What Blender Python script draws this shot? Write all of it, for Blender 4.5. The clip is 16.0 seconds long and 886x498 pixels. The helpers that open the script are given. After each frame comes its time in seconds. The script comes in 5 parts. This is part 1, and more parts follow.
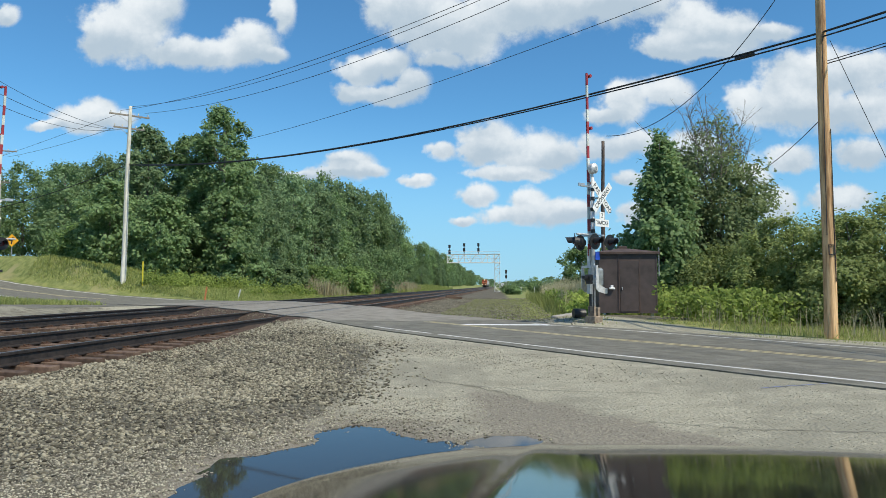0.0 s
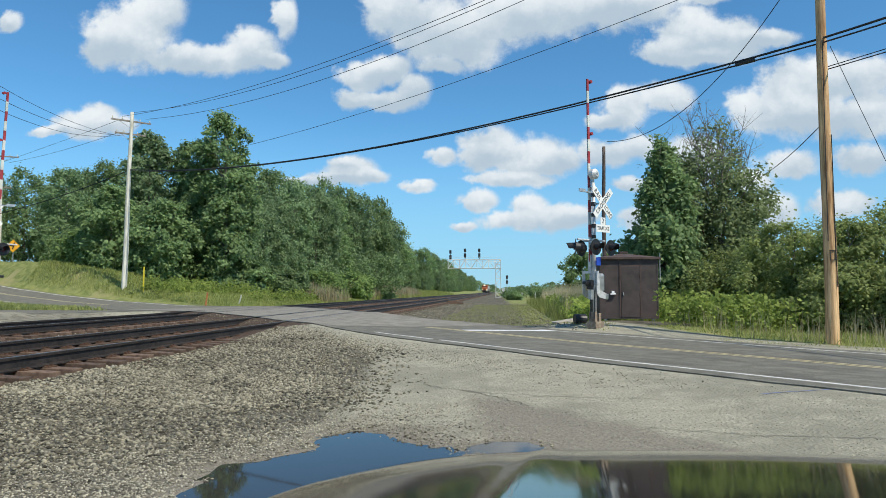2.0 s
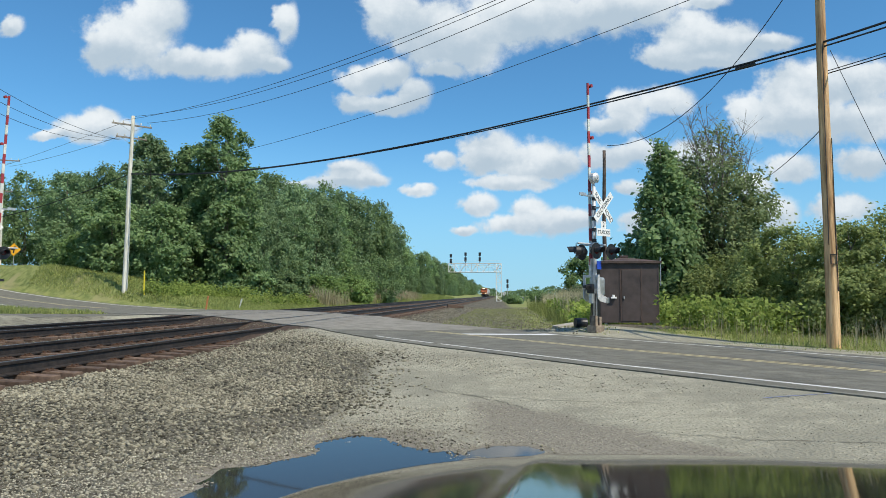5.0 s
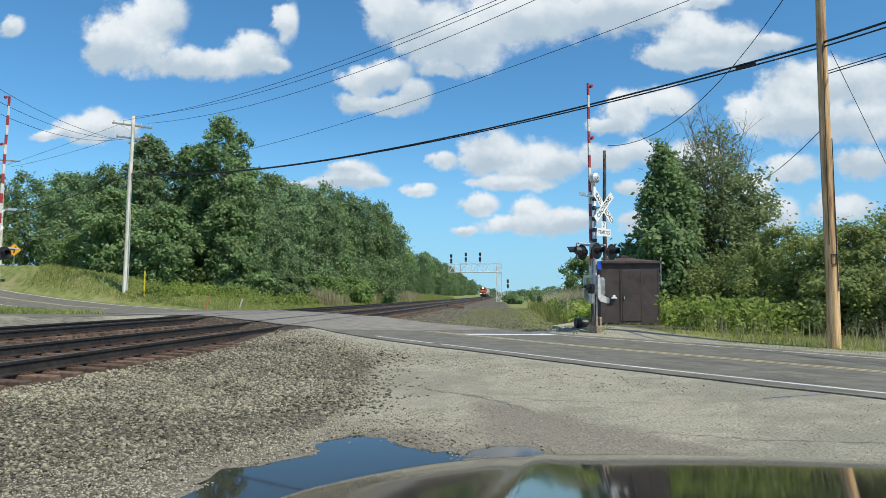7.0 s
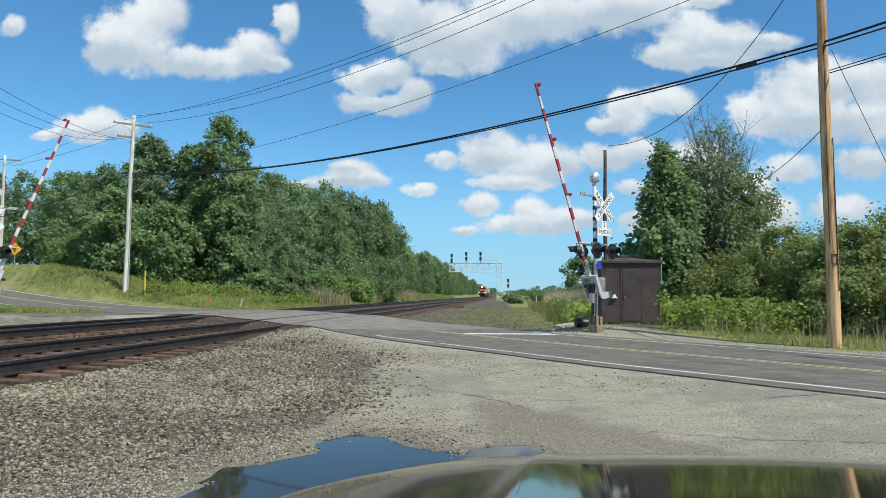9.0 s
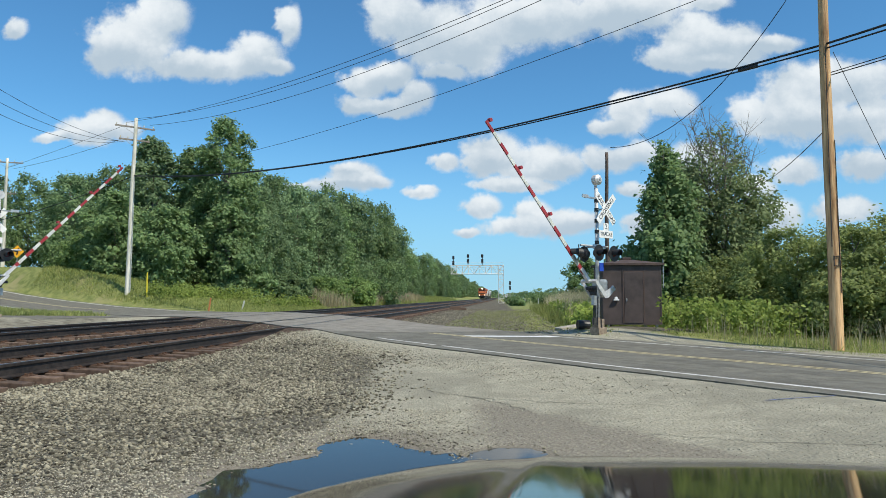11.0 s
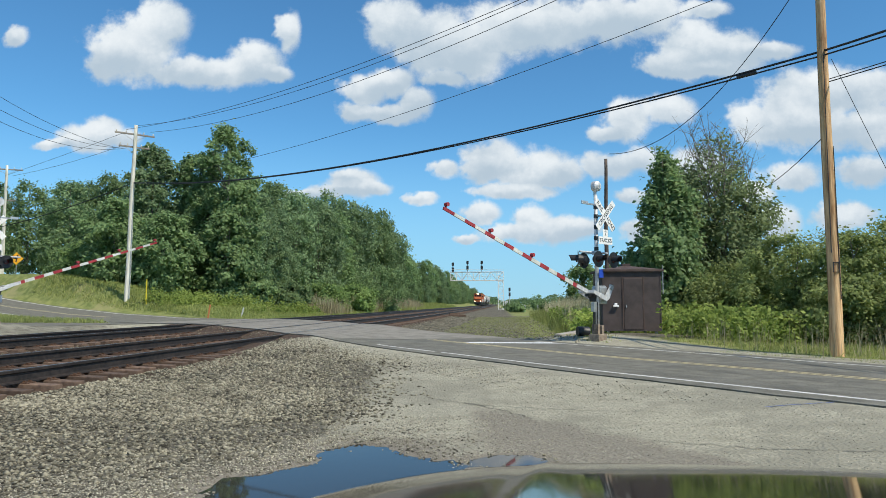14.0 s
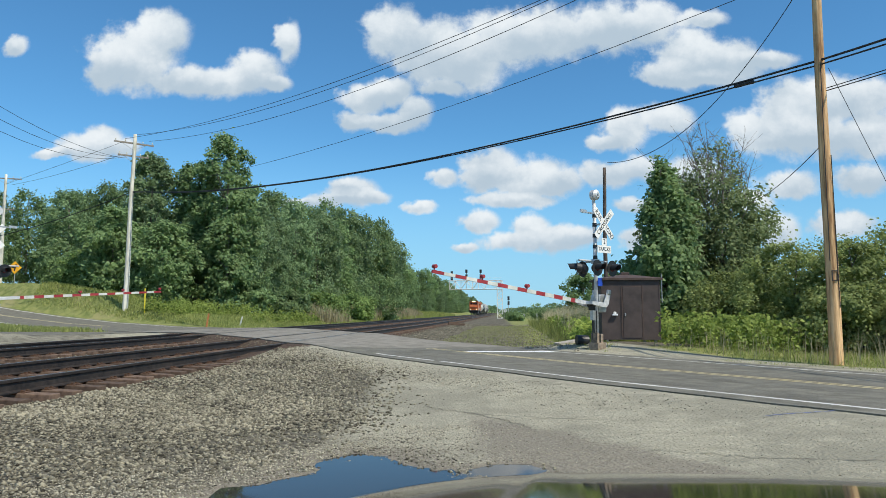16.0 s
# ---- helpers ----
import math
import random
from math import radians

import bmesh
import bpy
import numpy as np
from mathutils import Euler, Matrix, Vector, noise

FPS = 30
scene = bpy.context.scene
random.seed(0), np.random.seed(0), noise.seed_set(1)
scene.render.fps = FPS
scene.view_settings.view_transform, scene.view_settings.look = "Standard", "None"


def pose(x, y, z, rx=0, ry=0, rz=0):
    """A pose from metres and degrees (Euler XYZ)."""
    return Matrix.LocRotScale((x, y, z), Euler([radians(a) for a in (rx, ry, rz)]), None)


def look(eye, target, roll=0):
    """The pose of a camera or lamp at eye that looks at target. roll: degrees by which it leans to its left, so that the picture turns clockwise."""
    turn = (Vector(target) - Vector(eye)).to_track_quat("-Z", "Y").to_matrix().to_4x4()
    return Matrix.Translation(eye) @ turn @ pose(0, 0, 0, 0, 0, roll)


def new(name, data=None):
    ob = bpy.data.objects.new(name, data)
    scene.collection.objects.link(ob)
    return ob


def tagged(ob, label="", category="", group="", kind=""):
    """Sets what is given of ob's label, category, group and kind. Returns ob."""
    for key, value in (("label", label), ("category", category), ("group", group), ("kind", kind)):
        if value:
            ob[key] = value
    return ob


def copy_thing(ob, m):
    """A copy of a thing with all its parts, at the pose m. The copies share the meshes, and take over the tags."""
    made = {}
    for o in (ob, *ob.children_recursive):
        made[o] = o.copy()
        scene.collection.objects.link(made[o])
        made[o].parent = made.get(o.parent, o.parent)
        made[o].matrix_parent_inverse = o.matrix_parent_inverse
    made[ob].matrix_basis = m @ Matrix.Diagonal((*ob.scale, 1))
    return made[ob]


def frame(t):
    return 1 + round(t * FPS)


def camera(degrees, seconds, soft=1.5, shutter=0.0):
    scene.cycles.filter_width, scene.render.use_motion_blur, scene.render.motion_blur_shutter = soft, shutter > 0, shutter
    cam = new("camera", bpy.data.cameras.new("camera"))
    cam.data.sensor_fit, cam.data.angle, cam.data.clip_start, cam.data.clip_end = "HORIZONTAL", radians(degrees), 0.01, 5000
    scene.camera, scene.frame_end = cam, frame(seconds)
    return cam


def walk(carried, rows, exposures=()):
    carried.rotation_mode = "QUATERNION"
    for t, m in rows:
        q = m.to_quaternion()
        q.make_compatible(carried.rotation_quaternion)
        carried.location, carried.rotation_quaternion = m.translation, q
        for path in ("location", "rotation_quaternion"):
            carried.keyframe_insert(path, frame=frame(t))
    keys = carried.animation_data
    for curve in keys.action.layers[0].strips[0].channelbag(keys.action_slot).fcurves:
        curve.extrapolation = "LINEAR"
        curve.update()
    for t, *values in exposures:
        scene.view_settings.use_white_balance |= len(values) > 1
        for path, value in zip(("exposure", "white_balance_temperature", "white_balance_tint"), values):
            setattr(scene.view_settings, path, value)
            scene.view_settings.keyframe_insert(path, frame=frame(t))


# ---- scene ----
cam = camera(65.45, 16.0, soft=0.85)
walk(cam, [
    (0.0, pose(0, 0, 0.88, 93.07, -0.033, -0.03)),
    (0.5, pose(0, 0, 0.88, 93.4, -0.024, 0.018)),
    (1.0, pose(0, 0, 0.88, 93.414, -0.033, 0.028)),
    (1.5, pose(0, 0, 0.88, 93.743, -0.005, 0.052)),
    (2.0, pose(0, 0, 0.88, 93.527, -0.035, 0.045)),
    (2.5, pose(0, 0, 0.88, 93.716, 0.002, 0.044)),
    (3.0, pose(0, 0, 0.88, 93.815, -0.003, 0.006)),
    (3.5, pose(0, 0, 0.88, 93.682, -0.0, 0.0)),
    (4.0, pose(0, 0, 0.88, 93.745, -0.046, 0.043)),
    (6.5, pose(0, 0, 0.88, 93.872, -0.041, 0.121)),
    (7.0, pose(0, 0, 0.88, 93.858, -0.05, 0.11)),
    (7.5, pose(0, 0, 0.88, 93.746, -0.075, 0.109)),
    (8.0, pose(0, 0, 0.88, 93.742, -0.091, 0.122)),
    (8.5, pose(0, 0, 0.88, 93.888, -0.099, 0.138)),
    (9.0, pose(0, 0, 0.88, 93.814, -0.098, 0.145)),
    (11.5, pose(0, 0, 0.88, 94.025, -0.085, 0.317)),
    (12.0, pose(0, 0, 0.88, 93.96, -0.127, 0.303)),
    (12.5, pose(0, 0, 0.88, 94.164, -0.087, 0.319)),
    (13.0, pose(0, 0, 0.88, 94.307, -0.046, 0.252)),
    (13.5, pose(0, 0, 0.88, 94.187, -0.05, 0.258)),
    (14.0, pose(0, 0, 0.88, 94.548, -0.004, 0.25)),
    (14.5, pose(0, 0, 0.88, 95.569, 0.15, 0.128)),
    (15.0, pose(0, 0, 0.88, 95.333, 0.11, 0.137)),
    (15.5, pose(0, 0, 0.88, 95.396, 0.093, 0.144)),
    (16.0, pose(0, 0, 0.88, 95.269, 0.049, 0.163)),
])

# ---- light ----
SUN_AZ, SUN_EL = 132.0, 53.0
sun = new("sun", bpy.data.lights.new("sun", "SUN"))
sun.data.energy, sun.data.angle, sun.data.color = 4.6, radians(0.53), (1.0, 0.93, 0.77)
_a, _e = radians(SUN_AZ), radians(SUN_EL)
sun.matrix_world = look((60 * math.sin(_a), 60 * math.cos(_a), 80), (60 * math.sin(_a) - math.sin(_a) * math.cos(_e), 60 * math.cos(_a) - math.cos(_a) * math.cos(_e), 80 - math.sin(_e)))

# clouds: horizontal place, height, half width, half height, by slope from the eye (right/ahead, up/ahead)
LEFT_CLOUDS = [(-0.464, 0.380, 0.061, 0.049), (-0.427, 0.417, 0.044, 0.035), (-0.501, 0.365, 0.035, 0.035), (-0.391, 0.345, 0.051, 0.022), (-0.328, 0.343, 0.052, 0.022), (-0.284, 0.357, 0.037, 0.027), (-0.256, 0.341, 0.025, 0.012), (-0.235, 0.405, 0.017, 0.032), (-0.642, 0.402, 0.017, 0.014), (-0.526, 0.243, 0.044, 0.022), (-0.508, 0.256, 0.029, 0.020), (-0.572, 0.236, 0.035, 0.008), (-0.478, 0.244, 0.025, 0.015)]
TOP_CLOUDS = [(-0.076, 0.418, 0.044, 0.039), (-0.017, 0.387, 0.061, 0.056), (0.037, 0.378, 0.052, 0.049), (0.096, 0.407, 0.061, 0.041), (0.164, 0.420, 0.069, 0.041), (0.239, 0.424, 0.069, 0.037), (0.303, 0.432, 0.051, 0.034), (-0.005, 0.332, 0.032, 0.014), (-0.118, 0.317, 0.032, 0.024), (-0.083, 0.329, 0.034, 0.022), (-0.130, 0.286, 0.030, 0.015), (-0.076, 0.281, 0.044, 0.015), (-0.041, 0.296, 0.025, 0.022)]
RIGHT_CLOUDS = [(0.367, 0.381, 0.052, 0.044), (0.328, 0.354, 0.037, 0.019), (0.420, 0.372, 0.059, 0.034), (0.479, 0.376, 0.046, 0.015), (0.388, 0.345, 0.063, 0.012), (0.391, 0.438, 0.034, 0.014), (0.267, 0.270, 0.035, 0.029), (0.239, 0.252, 0.034, 0.012), (0.326, 0.286, 0.042, 0.022), (0.520, 0.309, 0.051, 0.037), (0.496, 0.268, 0.072, 0.039), (0.579, 0.316, 0.049, 0.038), (0.629, 0.316, 0.042, 0.034), (0.556, 0.255, 0.080, 0.027), (0.630, 0.263, 0.051, 0.038), (0.444, 0.269, 0.034, 0.029)]
LOW_CLOUDS = [(0.074, 0.219, 0.042, 0.024), (0.124, 0.198, 0.054, 0.029), (0.163, 0.190, 0.038, 0.020), (0.056, 0.197, 0.034, 0.020), (0.099, 0.166, 0.063, 0.011), (0.240, 0.201, 0.042, 0.022), (0.283, 0.210, 0.035, 0.020), (-0.002, 0.198, 0.022, 0.016), (0.049, 0.134, 0.027, 0.016), (0.123, 0.125, 0.034, 0.021), (0.102, 0.102, 0.049, 0.015), (0.164, 0.107, 0.044, 0.020), (0.200, 0.110, 0.024, 0.015), (0.031, 0.093, 0.019, 0.008)]
LOW_RIGHT_CLOUDS = [(0.483, 0.119, 0.030, 0.030), (0.508, 0.189, 0.042, 0.022), (0.611, 0.196, 0.041, 0.024), (0.579, 0.128, 0.056, 0.017), (0.457, 0.164, 0.025, 0.017), (0.272, 0.155, 0.025, 0.010), (-0.132, 0.177, 0.041, 0.020), (-0.158, 0.168, 0.042, 0.011), (-0.208, 0.164, 0.032, 0.007), (-0.102, 0.172, 0.024, 0.010), (-0.147, 0.187, 0.022, 0.012), (-0.038, 0.153, 0.025, 0.008), (0.295, 0.106, 0.034, 0.019), (0.363, 0.190, 0.051, 0.034)]
CLOUDS = LEFT_CLOUDS + TOP_CLOUDS + RIGHT_CLOUDS + LOW_CLOUDS + LOW_RIGHT_CLOUDS


def make_world():
    w = bpy.data.worlds.new("sky")
    scene.world = w
    w.use_nodes = True
    w.cycles.sampling_method, w.cycles.sample_map_resolution = "MANUAL", 512
    nt = w.node_tree
    N, L = nt.nodes, nt.links
    N.clear()
    out, bg = N.new("ShaderNodeOutputWorld"), N.new("ShaderNodeBackground")
    sky = N.new("ShaderNodeTexSky")
    sky.sky_type, sky.sun_disc = "NISHITA", False
    sky.sun_elevation, sky.sun_rotation = radians(SUN_EL), radians(SUN_AZ)
    sky.air_density, sky.dust_density, sky.ozone_density = 1.0, 0.0, 3.0
    tc = N.new("ShaderNodeTexCoord")
    sep = N.new("ShaderNodeSeparateXYZ")
    L.new(tc.outputs["Generated"], sep.inputs[0])

    def m(op, a, b=None, c=None, clamp=False):
        n = N.new("ShaderNodeMath")
        n.operation, n.use_clamp = op, clamp
        for i, v in enumerate((a, b, c)):
            if v is None:
                continue
            if isinstance(v, (int, float)):
                n.inputs[i].default_value = v
            else:
                L.new(v, n.inputs[i])
        return n.outputs[0]

    def ramp(x, lo, hi):
        n = N.new("ShaderNodeMapRange")
        n.interpolation_type = "SMOOTHSTEP"
        n.inputs[1].default_value, n.inputs[2].default_value = lo, hi
        L.new(x, n.inputs[0])
        return n.outputs[0]

    ahead = m("MAXIMUM", sep.outputs[1], 0.12)
    uv = N.new("ShaderNodeCombineXYZ")
    L.new(m("DIVIDE", sep.outputs[0], ahead), uv.inputs[0])
    L.new(m("DIVIDE", sep.outputs[2], ahead), uv.inputs[1])

    def fbm(scale, detail, rough, vec, off=0.0):
        n = N.new("ShaderNodeTexNoise")
        n.inputs["Scale"].default_value, n.inputs["Detail"].default_value, n.inputs["Roughness"].default_value = scale, detail, rough
        if off:
            v = N.new("ShaderNodeVectorMath")
            v.operation = "ADD"
            L.new(vec, v.inputs[0])
            v.inputs[1].default_value = (off, off * 0.7, 0)
            vec = v.outputs[0]
        L.new(vec, n.inputs["Vector"])
        return n

    # wobble the plane so that no outline is an ellipse
    wob = fbm(13.0, 4, 0.6, uv.outputs[0])
    wv = N.new("ShaderNodeVectorMath")
    wv.operation = "MULTIPLY_ADD"
    L.new(wob.outputs["Color"], wv.inputs[0])
    wv.inputs[1].default_value = (0.050, 0.036, 0)
    L.new(uv.outputs[0], wv.inputs[2])
    wsub = N.new("ShaderNodeVectorMath")
    wsub.operation = "SUBTRACT"
    L.new(wv.outputs[0], wsub.inputs[0])
    wsub.inputs[1].default_value = (0.025, 0.018, 0)
    P = wsub.outputs[0]
    both = N.new("ShaderNodeCombineXYZ")
    both.inputs[0].default_value = -9.0
    L.new(m("MULTIPLY", sep.outputs[0], 1e-6), both.inputs[1])
    both = both.outputs[0]
    for u0, v0, a, b in CLOUDS:
        # one cloud after the other
        chain = N.new("ShaderNodeVectorMath")
        chain.operation = "MULTIPLY_ADD"
        L.new(both, chain.inputs[0])
        chain.inputs[1].default_value = (1e-7, 1e-7, 0)
        L.new(P, chain.inputs[2])
        s = N.new("ShaderNodeVectorMath")
        s.operation = "SUBTRACT"
        L.new(chain.outputs[0], s.inputs[0])
        s.inputs[1].default_value = (u0, v0, 0)
        k = N.new("ShaderNodeVectorMath")
        k.operation = "MULTIPLY"
        L.new(s.outputs[0], k.inputs[0])
        k.inputs[1].default_value = (1 / a, 1 / b, 0)
        ln = N.new("ShaderNodeVectorMath")
        ln.operation = "LENGTH"
        L.new(k.outputs[0], ln.inputs[0])
        f = m("SUBTRACT", 1.36, ln.outputs["Value"])
        sy = N.new("ShaderNodeSeparateXYZ")
        L.new(k.outputs[0], sy.inputs[0])
        h = m("MULTIPLY", sy.outputs[1], m("MAXIMUM", f, 0.0))
        had, now = N.new("ShaderNodeSeparateXYZ"), N.new("ShaderNodeCombineXYZ")
        L.new(both, had.inputs[0])
        L.new(m("SMOOTH_MAX", had.outputs[0], f, 0.22), now.inputs[0])
        L.new(m("ADD", had.outputs[1], h), now.inputs[1])
        both = now.outputs[0]
    last = N.new("ShaderNodeSeparateXYZ")
    L.new(both, last.inputs[0])
    total, shade = last.outputs[0], last.outputs[1]
    # the sky behind and above goes on with scattered clouds of the same kind
    wide = fbm(2.1, 6, 0.55, tc.outputs["Generated"])
    behind = m("MULTIPLY", m("SUBTRACT", wide.outputs[0], 0.52), 5.0)
    away = ramp(sep.outputs[1], 0.75, 0.45)
    high = ramp(sep.outputs[2], 0.46, 0.60)
    total = m("MAXIMUM", total, m("SUBTRACT", m("ADD", behind, m("MAXIMUM", away, high)), 1.0))
    n1 = fbm(26.0, 7, 0.62, uv.outputs[0])
    n2 = fbm(8.0, 6, 0.6, uv.outputs[0], 3.1)
    field = m("ADD", total, m("MULTIPLY", m("SUBTRACT", n1.outputs[0], 0.5), 1.25))
    dens = ramp(field, 0.06, 0.62)
    dens = m("MULTIPLY", dens, ramp(sep.outputs[2], 0.0, 0.05))
    lit = m("ADD", m("MULTIPLY", shade, 0.7), m("MULTIPLY", m("SUBTRACT", n2.outputs[0], 0.42), 1.9))
    lit = m("ADD", lit, m("MULTIPLY", m("SUBTRACT", n1.outputs[0], 0.5), 0.9))
    lit = ramp(lit, -0.35, 0.95)
    cmix = N.new("ShaderNodeMix")
    cmix.data_type = "RGBA"
    L.new(lit, cmix.inputs[0])
    cmix.inputs[6].default_value = (0.47, 0.58, 0.68, 1)
    cmix.inputs[7].default_value = (0.87, 0.92, 0.95, 1)
    scale = N.new("ShaderNodeVectorMath")
    scale.operation = "SCALE"
    scale.inputs["Scale"].default_value = SKY
    tint = N.new("ShaderNodeVectorMath")
    tint.operation = "MULTIPLY"
    tint.inputs[1].default_value = (0.54, 0.98, 1.16)
    L.new(sky.outputs[0], tint.inputs[0])
    L.new(tint.outputs[0], scale.inputs[0])
    haze = N.new("ShaderNodeMix")
    haze.data_type = "RGBA"
    L.new(m("MULTIPLY", ramp(sep.outputs[2], 0.26, 0.0), 0.75), haze.inputs[0])
    L.new(scale.outputs[0], haze.inputs[6])
    haze.inputs[7].default_value = (0.31, 0.58, 0.85, 1)
    fin = N.new("ShaderNodeMix")
    fin.data_type = "RGBA"
    L.new(dens, fin.inputs[0])
    L.new(haze.outputs[2], fin.inputs[6])
    L.new(cmix.outputs[2], fin.inputs[7])
    L.new(fin.outputs[2], bg.inputs[0])
    L.new(bg.outputs[0], out.inputs[0])


SKY = 0.125
make_world()


# ---- materials ----
def mat(name, dark, light, scale=4.0, rough=0.8, metal=0.0, bump=0.0, bscale=None, detail=6, big=0.25, vary=0.0, spec=None, grain=1.0):
    """Noise between two colours at two scales, with bump; vary: by object."""
    m = bpy.data.materials.new(name)
    m.use_nodes = True
    N, L = m.node_tree.nodes, m.node_tree.links
    b = N["Principled BSDF"]
    b.inputs["Roughness"].default_value, b.inputs["Metallic"].default_value = rough, metal
    if spec is not None:
        b.inputs["Specular IOR Level"].default_value = spec
    tc = N.new("ShaderNodeTexCoord")
    n1 = N.new("ShaderNodeTexNoise")
    n1.inputs["Scale"].default_value, n1.inputs["Detail"].default_value, n1.inputs["Roughness"].default_value = scale, detail, 0.62
    n2 = N.new("ShaderNodeTexNoise")
    n2.inputs["Scale"].default_value, n2.inputs["Detail"].default_value = scale * 0.09, 3
    mp = N.new("ShaderNodeMapping")
    mp.inputs["Scale"].default_value = (1, 1, grain)
    L.new(tc.outputs["Object"], mp.inputs["Vector"])
    for n in (n1, n2):
        L.new(mp.outputs[0], n.inputs["Vector"])
    mx = N.new("ShaderNodeMath")
    mx.operation = "MULTIPLY_ADD"
    L.new(n2.outputs[0], mx.inputs[0])
    mx.inputs[1].default_value = big * 2
    L.new(n1.outputs[0], mx.inputs[2])
    rg = N.new("ShaderNodeMapRange")
    rg.inputs[1].default_value, rg.inputs[2].default_value = 0.33 + big, 0.67 + big
    L.new(mx.outputs[0], rg.inputs[0])
    c = N.new("ShaderNodeMix")
    c.data_type = "RGBA"
    L.new(rg.outputs[0], c.inputs[0])
    c.inputs[6].default_value, c.inputs[7].default_value = (*dark, 1), (*light, 1)
    col = c.outputs[2]
    if vary:
        oi = N.new("ShaderNodeObjectInfo")
        hv = N.new("ShaderNodeHueSaturation")
        mr = N.new("ShaderNodeMapRange")
        mr.inputs[3].default_value, mr.inputs[4].default_value = 1 - vary, 1 + vary
        L.new(oi.outputs["Random"], mr.inputs[0])
        L.new(mr.outputs[0], hv.inputs["Value"])
        L.new(col, hv.inputs["Color"])
        col = hv.outputs[0]
    L.new(col, b.inputs["Base Color"])
    if bump:
        bt = N.new("ShaderNodeTexNoise")
        bt.inputs["Scale"].default_value, bt.inputs["Detail"].default_value = bscale or scale * 3, 4
        L.new(mp.outputs[0], bt.inputs["Vector"])
        bn = N.new("ShaderNodeBump")
        bn.inputs["Strength"].default_value, bn.inputs["Distance"].default_value = 0.6, bump
        L.new(bt.outputs[0], bn.inputs["Height"])
        L.new(bn.outputs[0], b.inputs["Normal"])
    return m


def leaf_mat(name, dark, light, trans=0.25):
    """Leaves: varied leaf by leaf and tree by tree, a little light comes through."""
    m = bpy.data.materials.new(name)
    m.use_nodes = True
    N, L = m.node_tree.nodes, m.node_tree.links
    b = N["Principled BSDF"]
    b.inputs["Roughness"].default_value = 0.62
    b.inputs["Specular IOR Level"].default_value = 0.3
    g, oi = N.new("ShaderNodeNewGeometry"), N.new("ShaderNodeObjectInfo")
    tc, nz = N.new("ShaderNodeTexCoord"), N.new("ShaderNodeTexNoise")
    nz.inputs["Scale"].default_value = 0.5
    L.new(tc.outputs["Object"], nz.inputs["Vector"])
    a = N.new("ShaderNodeMath")
    a.operation = "MULTIPLY_ADD"
    L.new(g.outputs["Random Per Island"], a.inputs[0])
    a.inputs[1].default_value = 0.55
    L.new(nz.outputs[0], a.inputs[2])
    mr = N.new("ShaderNodeMapRange")
    mr.inputs[1].default_value, mr.inputs[2].default_value = 0.45, 1.1
    L.new(a.outputs[0], mr.inputs[0])
    c = N.new("ShaderNodeMix")
    c.data_type = "RGBA"
    L.new(mr.outputs[0], c.inputs[0])
    c.inputs[6].default_value, c.inputs[7].default_value = (*dark, 1), (*light, 1)
    hv, m2 = N.new("ShaderNodeHueSaturation"), N.new("ShaderNodeMapRange")
    m2.inputs[3].default_value, m2.inputs[4].default_value = 0.75, 1.2
    L.new(oi.outputs["Random"], m2.inputs[0])
    L.new(m2.outputs[0], hv.inputs["Value"])
    L.new(c.outputs[2], hv.inputs["Color"])
    L.new(hv.outputs[0], b.inputs["Base Color"])
    t, mix = N.new("ShaderNodeBsdfTranslucent"), N.new("ShaderNodeMixShader")
    L.new(hv.outputs[0], t.inputs[0])
    mix.inputs[0].default_value = trans
    L.new(b.outputs[0], mix.inputs[1])
    L.new(t.outputs[0], mix.inputs[2])
    L.new(mix.outputs[0], N["Material Output"].inputs[0])
    return m


def glow(name, color, strength):
    m = bpy.data.materials.new(name)
    m.use_nodes = True
    b = m.node_tree.nodes["Principled BSDF"]
    b.inputs["Base Color"].default_value = (*color, 1)
    b.inputs["Emission Color"].default_value = (*color, 1)
    b.inputs["Emission Strength"].default_value = strength
    return m


M_ASPH = mat("asphalt", (.106, .100, .079), (.186, .177, .143), 30, .88, bump=.004, bscale=160, big=.5)
M_WHEEL = mat("tyre worn asphalt", (.098, .092, .073), (.170, .162, .131), 18, .82, bump=.003, bscale=160, big=.5)
M_ASPH_OLD = mat("patched asphalt", (.17, .155, .13), (.27, .25, .215), 25, .9, bump=.004, bscale=160, big=.5)
M_WHITE_LINE = mat("worn white road paint", (.42, .41, .39), (.72, .71, .68), 14, .7, big=.3)
M_YELLOW_LINE = mat("worn yellow road paint", (.42, .35, .19), (.58, .50, .30), 14, .7, big=.3)
M_STONE = mat("ballast stone", (.16, .15, .135), (.46, .43, .39), 3, .9, vary=.0, big=.2)
M_RAIL = mat("rail steel side", (.018, .015, .014), (.055, .043, .037), 12, .6, .3, bump=.001)
M_RAILTOP = mat("polished rail head", (.20, .19, .18), (.34, .33, .31), 10, .32, .9)
M_TIE = mat("rusty creosoted tie", (.07, .044, .032), (.17, .112, .078), 9, .9, bump=.006, vary=.3)
M_PLATE = mat("rusty tie plate", (.06, .035, .022), (.16, .085, .05), 30, .8, .3)
M_POLE_NEW = mat("fresh tan pole wood", (.27, .135, .055), (.80, .53, .28), 14, .8, bump=.008, bscale=40, big=.35, grain=.07)
M_POLE_GREY = mat("weathered grey pole wood", (.44, .42, .35), (.80, .77, .68), 14, .85, bump=.004, grain=.08)
M_POLE_DARK = mat("dark creosoted pole wood", (.045, .035, .03), (.12, .09, .075), 6, .85, bump=.004)
